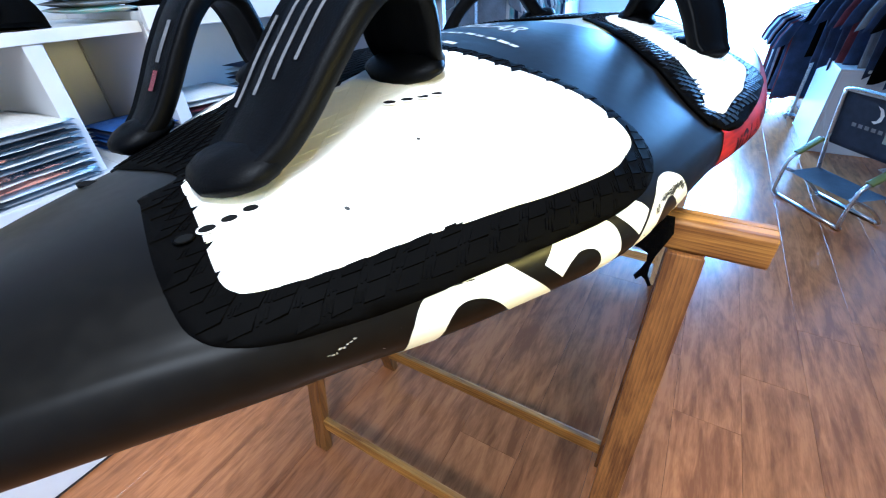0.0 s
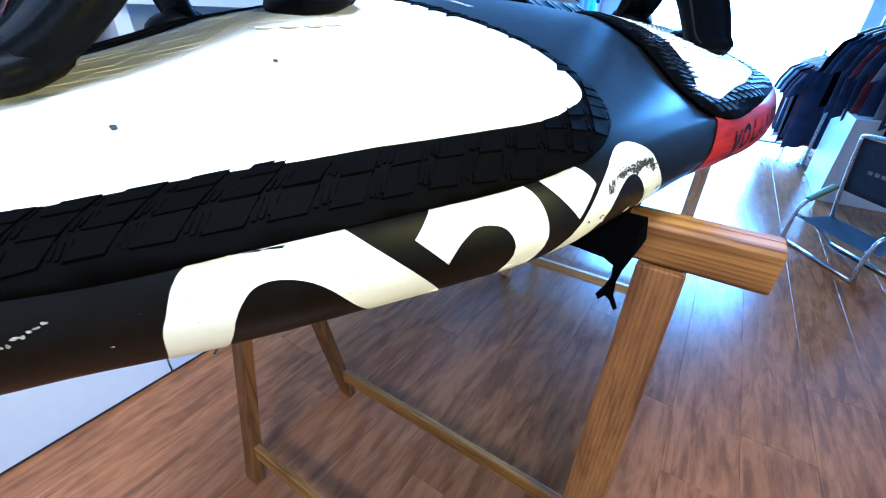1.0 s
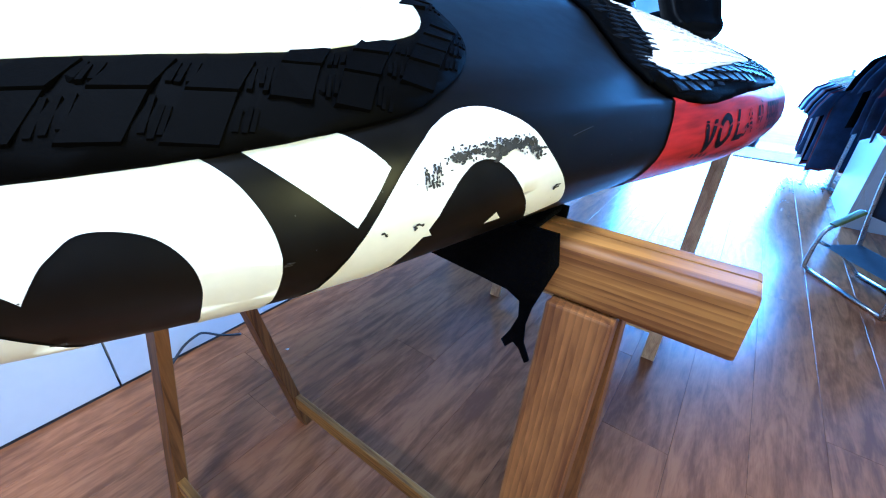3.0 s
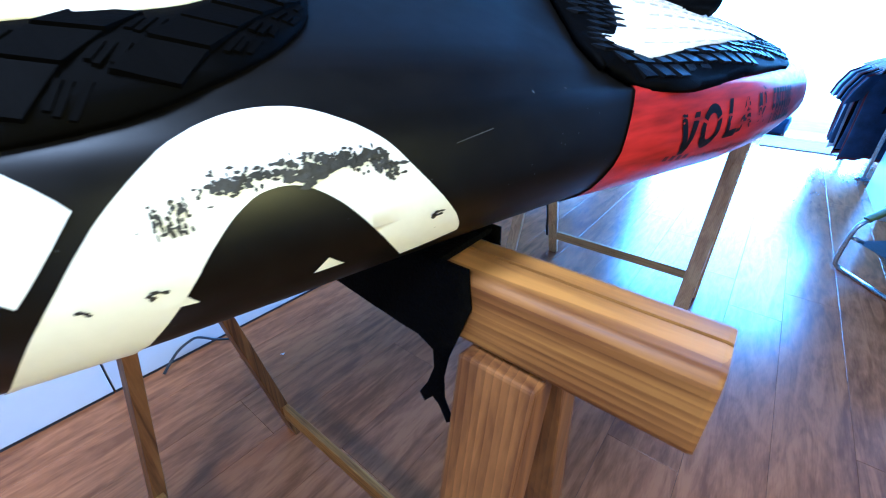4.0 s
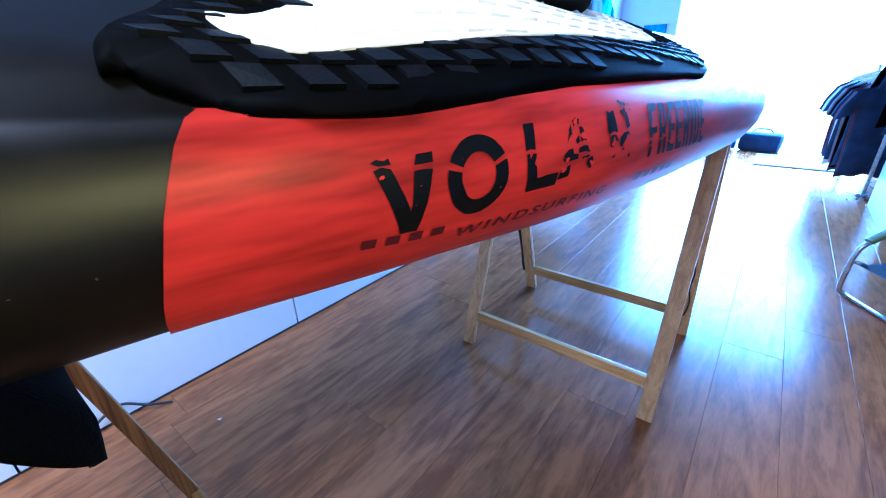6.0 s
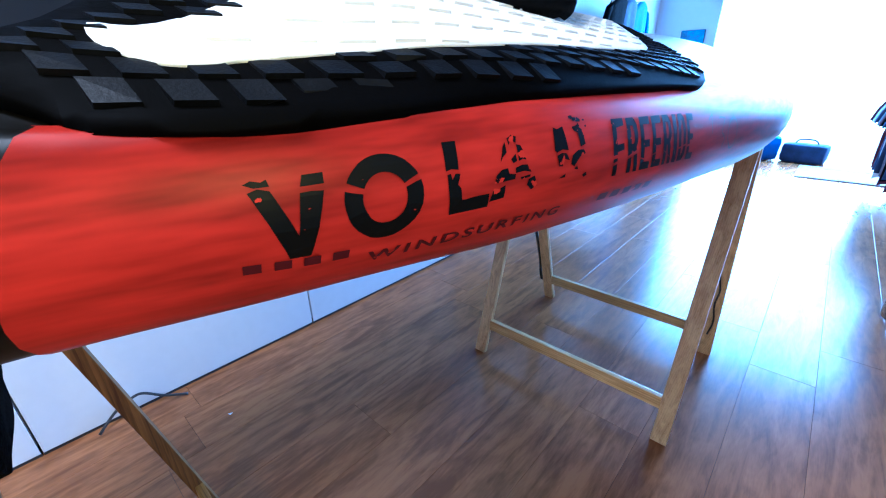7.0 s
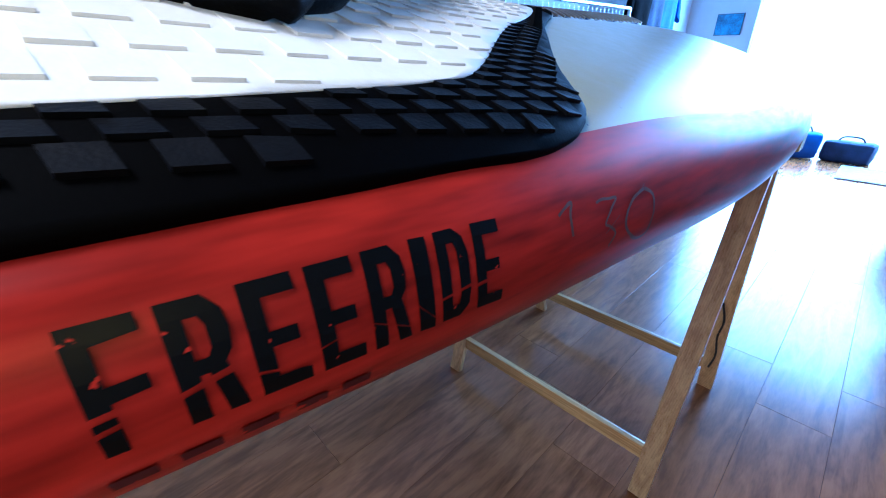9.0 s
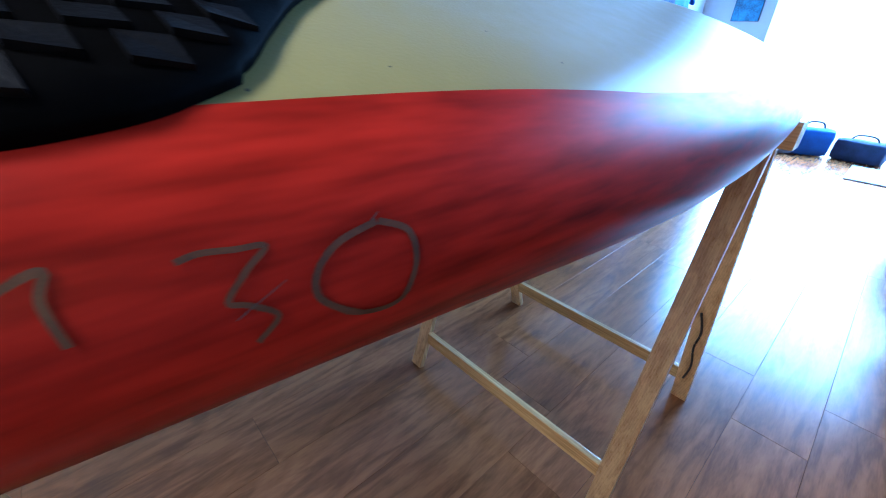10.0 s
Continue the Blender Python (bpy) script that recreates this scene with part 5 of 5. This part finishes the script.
# ---- hanging clothes ----
def garment(bm, w, h, t, r):
    """A shirt on its hanger: shoulders, hanging folds, two sleeves, about the origin at the neck."""
    nx, nz = 14, 12
    grid = {}
    ph = r.uniform(0, 6)
    for side in (-1, 1):
        for i in range(nx + 1):
            for j in range(nz + 1):
                fx, fz = i / nx * 2 - 1, j / nz
                drop = 0.10 * abs(fx) ** 1.5
                x = fx * w / 2 * (1 + 0.05 * fz * math.sin(ph + 3 * fz))
                z = -drop - fz * (h - drop * 0.6) + 0.008 * math.sin(9 * fx + ph) * fz
                rim = max(0.08, (1 - abs(fx) ** 4))
                y = side * t / 2 * rim * (1 + 0.5 * fz * math.sin(7 * fx + ph + side)) + 0.012 * fz * math.sin(8 * fx + ph)
                grid[side, i, j] = bm.verts.new((x, y, z))
    for side in (-1, 1):
        for i in range(nx):
            for j in range(nz):
                bm.faces.new((grid[side, i, j], grid[side, i + 1, j], grid[side, i + 1, j + 1], grid[side, i, j + 1]))
    for i in range(nx):
        bm.faces.new((grid[-1, i, 0], grid[-1, i + 1, 0], grid[1, i + 1, 0], grid[1, i, 0]))
    for sx, i in ((-1, 0), (1, nx)):
        for j in range(nz):
            bm.faces.new((grid[-1, i, j], grid[-1, i, j + 1], grid[1, i, j + 1], grid[1, i, j]))
        top = Vector((sx * w * 0.47, 0, -0.09))
        end = Vector((sx * (w * 0.5 + 0.07), 0.0, -0.30))
        pts = [top, top.lerp(end, 0.5) + Vector((sx * 0.012, 0, 0)), end]
        prev = None
        for k, p in enumerate(pts):
            rad = (0.075, 0.072, 0.068)[k]
            ring = [bm.verts.new(p + Vector((rad * 0.75 * math.cos(q), t * 0.42 * math.sin(q), rad * 0.65 * math.cos(q) * -sx * 0.6))) for q in [2 * math.pi * a / 10 for a in range(10)]]
            if prev:
                for a in range(10):
                    bm.faces.new((prev[a], prev[(a + 1) % 10], ring[(a + 1) % 10], ring[a]))
            prev = ring


def hung_shirt(m, mat, w, h, t, seed, label, group):
    r = random.Random(seed)
    root = empty("hanging_shirt", m, label=label, category="shirt", group=group)
    bm = bmesh.new()
    garment(bm, w, h, t, r)
    part("fabric", bm, mat, root, smooth=True)
    pts = smooth_line([(0, 0, 0.0), (0, 0, 0.035), (0.012, 0, 0.055), (0.0, 0, 0.068), (-0.012, 0, 0.058)], 4)
    hang = part("hanger", tube(smooth_line([(-w * 0.42, 0, -0.062), (-w * 0.2, 0, -0.024), (0, 0, -0.004), (w * 0.2, 0, -0.024), (w * 0.42, 0, -0.062)], 4), 0.008, 6), M_HANGER, root, "pale wooden hanger")
    part("hook", tube(pts, 0.002, 6), M_STEEL, hang, "steel hook")
    return root


def rail(name, a, b, posts, label):
    root = empty(name, label=label, category="clothes rail")
    part("bar", tube([Vector(a), Vector(b)], 0.0125, 12), M_STEEL, root)
    for p in posts:
        part("post", tube([Vector((p[0], p[1], 0)), Vector(p)], 0.014, 10), M_STEEL, root)
        bm = bmesh.new()
        bmesh.ops.create_cone(bm, cap_ends=True, segments=16, radius1=0.05, radius2=0.03, depth=0.012)
        bmesh.ops.transform(bm, matrix=Matrix.Translation((p[0], p[1], 0.006)), verts=bm.verts)
        part("foot_plate", bm, M_STEEL, root)
    return root


NEAR = "shirts on the near rail"
FAR = "shirts on the rail by the door"
rail("clothes_rail", (1.62, 2.05, 1.19), (1.22, 3.05, 1.19), [(1.62, 2.05, 1.19), (1.22, 3.05, 1.19)], "chrome clothes rail hung with dark shirts")
tones = [M_CLOTH_NAVY, M_CLOTH_NAVY, M_CLOTH_BLACK, M_CLOTH_NAVY, M_CLOTH_GREY, M_CLOTH_NAVY, M_CLOTH_RED, M_CLOTH_NAVY]
words = {M_CLOTH_NAVY: "navy blue", M_CLOTH_BLACK: "black", M_CLOTH_GREY: "grey", M_CLOTH_RED: "dark red", M_CLOTH_WHITE: "white", M_CLOTH_TEAL: "teal"}
for k in range(11):
    f = (k + 0.5) / 11
    mt = tones[k % len(tones)]
    p = Vector((1.62, 2.05, 1.19)).lerp(Vector((1.22, 3.05, 1.19)), f)
    hung_shirt(pose(p.x, p.y, 1.19 - 0.068 + 0.0125, 0, 0, 22 + 5 * math.sin(k * 2.1)), mt, 0.42, 0.56 + 0.03 * math.sin(k), 0.045, k, words[mt] + " cotton shirt hung on the chrome rail", NEAR)
rail("clothes_rail", (1.18, 3.35, 0.93), (1.10, 4.20, 0.93), [(1.18, 3.35, 0.93), (1.10, 4.20, 0.93)], "low chrome clothes rail beside the doorway")
tones2 = [M_CLOTH_NAVY, M_CLOTH_RED, M_CLOTH_NAVY, M_CLOTH_BLACK, M_CLOTH_RED, M_CLOTH_GREY, M_CLOTH_NAVY, M_CLOTH_WHITE]
for k in range(10):
    f = (k + 0.5) / 10
    mt = tones2[k % len(tones2)]
    p = Vector((1.18, 3.35, 0.93)).lerp(Vector((1.10, 4.20, 0.93)), f)
    hung_shirt(pose(p.x, p.y, 0.93 - 0.068 + 0.0125, 0, 0, 6 + 6 * math.sin(k * 1.7)), mt, 0.40, 0.70 + 0.04 * math.sin(k * 2), 0.05, 40 + k, words[mt] + " garment hung on the low rail", FAR)
rail("clothes_rail", (-1.16, 1.35, 1.36), (-1.16, 3.0, 1.36), [(-1.16, 1.35, 1.36), (-1.16, 3.0, 1.36)], "chrome clothes rail with closely packed wooden hangers")
tones3 = [M_CLOTH_GREY, M_CLOTH_WHITE, M_CLOTH_TEAL, M_CLOTH_GREY, M_CLOTH_NAVY, M_CLOTH_WHITE]
for k in range(24):
    mt = tones3[k % 6]
    hung_shirt(pose(-1.16, 1.42 + k * 0.064, 1.36 - 0.068 + 0.0125, 0, 0, 4 * math.sin(k * 1.3)), mt, 0.40, 0.6, 0.035, 80 + k, words[mt] + " shirt on a wooden hanger", "shirts on the wall rail")
for k, (x, y, mt) in enumerate(((-1.2, 3.35, M_CLOTH_BLACK), (-1.2, 3.6, M_CLOTH_NAVY), (-1.2, 3.9, M_CLOTH_BLUE))):
    hung_shirt(pose(x, y, 1.62, 0, 0, 90), mt, 0.44, 0.6, 0.07, 120 + k, words.get(mt, "blue") + " jacket hung flat against the wall", "jackets on the wall")

# white display stand behind the chair
stand = empty("display_stand", pose(1.20, 2.30, 0), label="white panel display stand beneath the shirts", category="display stand")
part("front_panel", box((0.0, 0.0, 0.0), (0.72, 0.02, 0.56), 0.002), M_WHITE, stand)
part("side_panel", box((-0.021, -0.002, 0.0), (-0.001, 0.75, 0.56), 0.002), M_WHITE, stand)
part("top_board", box((-0.021, -0.004, 0.5605), (0.72, 0.75, 0.58), 0.002), M_WHITE, stand)
part("brace", bar((-0.012, -0.012, 0.30), (0.10, -0.012, 0.06), 0.018, 0.008, 0.001), M_WHITE, stand)

# ---- folding beach chair ----
CH = Matrix.Translation((1.075, 1.15, 0)) @ Matrix.Rotation(math.atan2(-0.38, 0.265), 4, "Z") @ Matrix.Scale(1.08, 4)
chair = empty("beach_chair", CH, label="low folding aluminium beach chair with slate fabric and olive armrests", category="chair")
for sx in (-1, 1):
    side = smooth_line([(sx * 0.205, 0.0, 0.012), (sx * 0.21, -0.02, 0.03), (sx * 0.21, -0.022, 0.10), (sx * 0.21, -0.014, 0.19), (sx * 0.21, 0.0, 0.226), (sx * 0.21, 0.03, 0.25)], 5)
    part("side_tube", tube(side + [Vector((sx * 0.21, 0.138, 0.322))], 0.0095, 10), M_STEEL, chair, smooth=True)
    arm = [Vector((sx * 0.21, 0.018, 0.250)), Vector((sx * 0.21, 0.07, 0.285)), Vector((sx * 0.21, 0.128, 0.324))]
    part("armrest", tube(arm, 0.0, 12, flat=(0.040, 0.018, (0, 0, 1))), M_OLIVE, chair, "olive green plastic armrest")
    part("rear_leg", tube(smooth_line([(sx * 0.195, -0.012, 0.165), (sx * 0.195, 0.11, 0.11), (sx * 0.195, 0.21, 0.03), (sx * 0.18, 0.225, 0.0095)], 4), 0.009, 10), M_STEEL, chair, smooth=True)
part("front_bar", tube([Vector((-0.205, 0.0, 0.0095)), Vector((0.205, 0.0, 0.0095))], 0.0095, 10), M_STEEL, chair, smooth=True)
part("rear_bar", tube([Vector((-0.18, 0.225, 0.0095)), Vector((0.18, 0.225, 0.0095))], 0.009, 10), M_STEEL, chair, smooth=True)
back = smooth_line([(-0.2, 0.185, 0.14), (-0.2, 0.155, 0.30), (-0.198, 0.122, 0.54), (-0.175, 0.114, 0.585), (0, 0.112, 0.592), (0.175, 0.114, 0.585), (0.198, 0.122, 0.54), (0.2, 0.155, 0.30), (0.2, 0.185, 0.14)], 6)
part("back_frame", tube(back, 0.0095, 10), M_STEEL, chair, smooth=True)


def sling(a0, a1, half, sag, nx=10, ny=10):
    bm = bmesh.new()
    rows = []
    for j in range(ny + 1):
        f = j / ny
        p = Vector(a0).lerp(Vector(a1), f)
        row = []
        for i in range(nx + 1):
            g = i / nx * 2 - 1
            s = sag * (1 - g * g) * (4 * f * (1 - f) * 0.7 + 0.3)
            row.append(bm.verts.new((g * half, p.y + s * 0.5, p.z - s)))
        rows.append(row)
    for r0, r1 in zip(rows, rows[1:]):
        for i in range(nx):
            bm.faces.new((r0[i], r0[i + 1], r1[i + 1], r1[i]))
    bmesh.ops.solidify(bm, geom=bm.faces[:], thickness=0.003)
    return bm


part("seat", sling((0, 0.005, 0.150), (0, 0.185, 0.160), 0.2, 0.012), M_SEAT, chair, smooth=True)
backrest = part("backrest", sling((0, 0.153, 0.31), (0, 0.118, 0.575), 0.19, 0.006), M_SEAT, chair, smooth=True)


def back_patch(name, pts, mat, label):
    bm = bmesh.new()
    bm.faces.new([bm.verts.new((x, 0.153 - (z - 0.31) * 0.132 - 0.007, z)) for x, z in pts])
    return part(name, bm, mat, backrest, label)


back_patch("emblem", [(-0.01, 0.545), (0.02, 0.535), (0.035, 0.51), (0.03, 0.48), (0.005, 0.462), (-0.015, 0.47), (0.008, 0.478), (0.018, 0.50), (0.01, 0.525)], M_CLOTH_WHITE, "pale curved emblem")
for k in range(6):
    x0 = -0.10 + k * 0.034
    back_patch("emblem_bar", [(x0, 0.425), (x0 + 0.022, 0.425), (x0 + 0.022, 0.443), (x0, 0.443)], M_CLOTH_GREY, "pale lettering bar")
back_patch("price_tag", [(0.075, 0.395), (0.125, 0.395), (0.125, 0.50), (0.075, 0.50)], M_CLOTH_WHITE, "white price tag")
back_patch("tag_band", [(0.073, 0.39), (0.128, 0.39), (0.128, 0.425), (0.073, 0.425)], M_CLOTH_TEAL, "teal band of the tag")

# ---- black cloth folded over the crossbeam ----
cloth = empty("padding_cloth", pose(0, 0, 0), label="torn black cloth draped over the pine crossbeam", category="cloth")


def hanging(y, poly, out, seed):
    bm = bmesh.new()
    bm.faces.new([bm.verts.new((x, 0, z)) for x, z in poly])
    for k, st in ((0, 0.012), (2, 0.012)):
        vals = [p[0] if k == 0 else p[1] for p in poly]
        c = min(vals) + st
        while c < max(vals):
            no, co = [0, 0, 0], [0, 0, 0]
            no[k], co[k] = 1, c
            bmesh.ops.bisect_plane(bm, geom=bm.verts[:] + bm.edges[:] + bm.faces[:], plane_co=co, plane_no=no)
            c += st
    bmesh.ops.triangulate(bm, faces=bm.faces)
    for v in bm.verts:
        drop = 0.934 - v.co.z
        v.co.x, v.co.z = v.co.x + 0.017, 0.946 - 0.76 * drop
        v.co.y = y + out * (0.002 + 0.10 * drop * (0.5 + 0.5 * noise.noise((v.co.x * 14, seed, v.co.z * 9))))
    bmesh.ops.solidify(bm, geom=bm.faces[:], thickness=0.0025)
    return bm


part("front_flap", hanging(-1.1610, [(0.05, 0.934), (0.05, 0.893), (0.12, 0.880), (0.239, 0.871), (0.30, 0.868), (0.326, 0.864), (0.337, 0.856), (0.338, 0.838), (0.333, 0.818), (0.327, 0.803), (0.331, 0.795), (0.337, 0.805), (0.342, 0.800), (0.349, 0.786), (0.352, 0.790), (0.345, 0.808), (0.344, 0.830), (0.347, 0.852), (0.354, 0.880), (0.360, 0.905), (0.356, 0.934)], -1, 2), M_CLOTH_BLACK, cloth, smooth=True)
flap_edge = smooth_line([(0.08, 0.835, 0), (0.20, 0.826, 0), (0.26, 0.828, 0), (0.30, 0.840, 0), (0.325, 0.865, 0), (0.338, 0.900, 0), (0.341, 0.920, 0), (0.342, 0.932, 0)], 5)
flap = hanging(-1.1110, [(0.08, 0.934)] + [(p.x, p.y) for p in flap_edge] + [(0.342, 0.934)], 1, 7)
for v in flap.verts:
    k = min(max((0.946 - v.co.z) / 0.068, 0.0), 1.0)
    v.co.y += 0.027 * math.sin(math.pi * min(k * 0.75, 1.0)) * min(1.0, (0.364 - v.co.x) / 0.03)
part("rear_flap", flap, M_CLOTH_BLACK, cloth, smooth=True)
part("top_fold", box((0.05, -1.1625, 0.9415), (0.355, -1.1100, 0.9465), 0.002), M_CLOTH_BLACK, cloth)


# ---- small things ----
def cord(name, pts, r, label, cat, mat=None):
    root = empty(name, label=label, category=cat)
    part("cable", tube(smooth_line(pts, 6), r, 8), mat or M_DARK, root, smooth=True)
    return root


cord("power_cable", [(-0.90, -1.09, 0.005), (-0.915, -1.03, 0.05), (-0.915, -0.98, 0.07), (-0.915, -0.95, 0.065), (-0.90, -0.90, 0.03), (-0.885, -0.84, 0.005)], 0.0045, "short black cable at the foot of the cabinet", "cable")
cord("rope", [(-0.285, 0.399, 0.60), (-0.292, 0.456, 0.42), (-0.286, 0.494, 0.30), (-0.285, 0.522, 0.21), (-0.290, 0.541, 0.15), (-0.288, 0.556, 0.10)], 0.007, "dark rope end hanging beside the trestle leg", "rope")
cord("leg_cable", [(0.405, 0.448, 0.40), (0.418, 0.471, 0.33), (0.412, 0.493, 0.26), (0.42, 0.518, 0.18), (0.41, 0.541, 0.11)], 0.003, "thin dark cable looped along the trestle leg", "cable")
bm = bmesh.new()
v = [bm.verts.new(p) for p in ((0, 0, 0.0015), (0.016, 0.004, 0.004), (0.007, 0.015, 0.0015))]
bm.faces.new(v)
bmesh.ops.solidify(bm, geom=bm.faces[:], thickness=0.0008)
scrap = part("paper_scrap", bm, M_CLOTH_WHITE)
scrap.matrix_world = pose(-0.685, -0.785, 0)
tagged(scrap, "tiny torn scrap of white paper on the floor", "paper scrap")

# doormat and bags by the doorway
mat_ob = part("doormat", box((0.42, 4.15, 0.0005), (1.12, 4.75, 0.012), 0.004), material("pale_grey_mat", (0.45, 0.47, 0.48), 0.95, vary=0.1, scale=30, bump=0.8, bump_scale=500))
tagged(mat_ob, "pale flat doormat in front of the open doorway", "doormat")


def bag(m, size, mat, label):
    root = empty("sports_bag", m, label=label, category="bag", group="bags by the doorway")
    bm = bmesh.new()
    add_box(bm, (-size[0] / 2, -size[1] / 2, 0.0), (size[0] / 2, size[1] / 2, size[2]), min(size) * 0.28)
    bmesh.ops.subdivide_edges(bm, edges=bm.edges[:], cuts=2, use_grid_fill=True)
    for v in bm.verts:
        v.co += Vector((1, 1, 0.6)) * 0.02 * noise.noise(v.co * 6)
        v.co.z = max(v.co.z, 0.0)
    part("body", bm, mat, root, smooth=True)
    hx = size[0] * 0.25
    part("handle", tube(smooth_line([(-hx, 0, size[2] * 0.95), (-hx * 0.6, 0, size[2] * 1.2), (hx * 0.6, 0, size[2] * 1.2), (hx, 0, size[2] * 0.95)], 5), 0.008, 6), M_DARK, root)
    return root


bag(pose(0.42, 5.0, 0, 0, 0, -8), (0.42, 0.22, 0.20), M_CLOTH_NAVY, "dark blue sports bag on the floor by the doorway")
bag(pose(0.02, 4.95, 0, 0, 0, 20), (0.34, 0.24, 0.26), M_CLOTH_BLUE, "blue bag slumped on the floor by the doorway")
bag(pose(-0.25, 4.75, 0, 0, 0, 40), (0.36, 0.20, 0.14), M_CLOTH_GREY, "grey bag lying on the floor by the doorway")

# framed picture on the front wall
frame_ob = empty("wall_picture", pose(-1.0, DOOR_Y - 0.012, 1.30), label="small unframed blue photograph of trees on the white wall", category="picture")
part("panel", box((-0.135, 0.0, -0.11), (0.135, 0.011, 0.11), 0.001), M_DARK, frame_ob)
part("print", box((-0.13, -0.003, -0.105), (0.13, -0.0005, 0.105)), material("blue_photo_print", (0.10, 0.35, 0.55), 0.4, colour2=(0.02, 0.05, 0.10), scale=9), frame_ob, "blue landscape print")

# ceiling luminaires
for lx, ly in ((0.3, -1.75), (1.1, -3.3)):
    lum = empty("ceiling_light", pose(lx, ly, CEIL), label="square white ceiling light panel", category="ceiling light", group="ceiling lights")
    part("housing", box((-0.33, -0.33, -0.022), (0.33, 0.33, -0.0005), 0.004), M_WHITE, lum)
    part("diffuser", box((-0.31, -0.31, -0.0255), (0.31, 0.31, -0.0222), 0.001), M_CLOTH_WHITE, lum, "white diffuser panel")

# wall light on the right
wl = empty("wall_light", pose(X_RIGHT, -1.42, 1.32), label="wide warm wall light panel on the grey wall", category="wall light")
part("housing", box((-0.055, -0.38, -0.28), (-0.0005, 0.38, 0.28), 0.006), M_WHITE, wl)
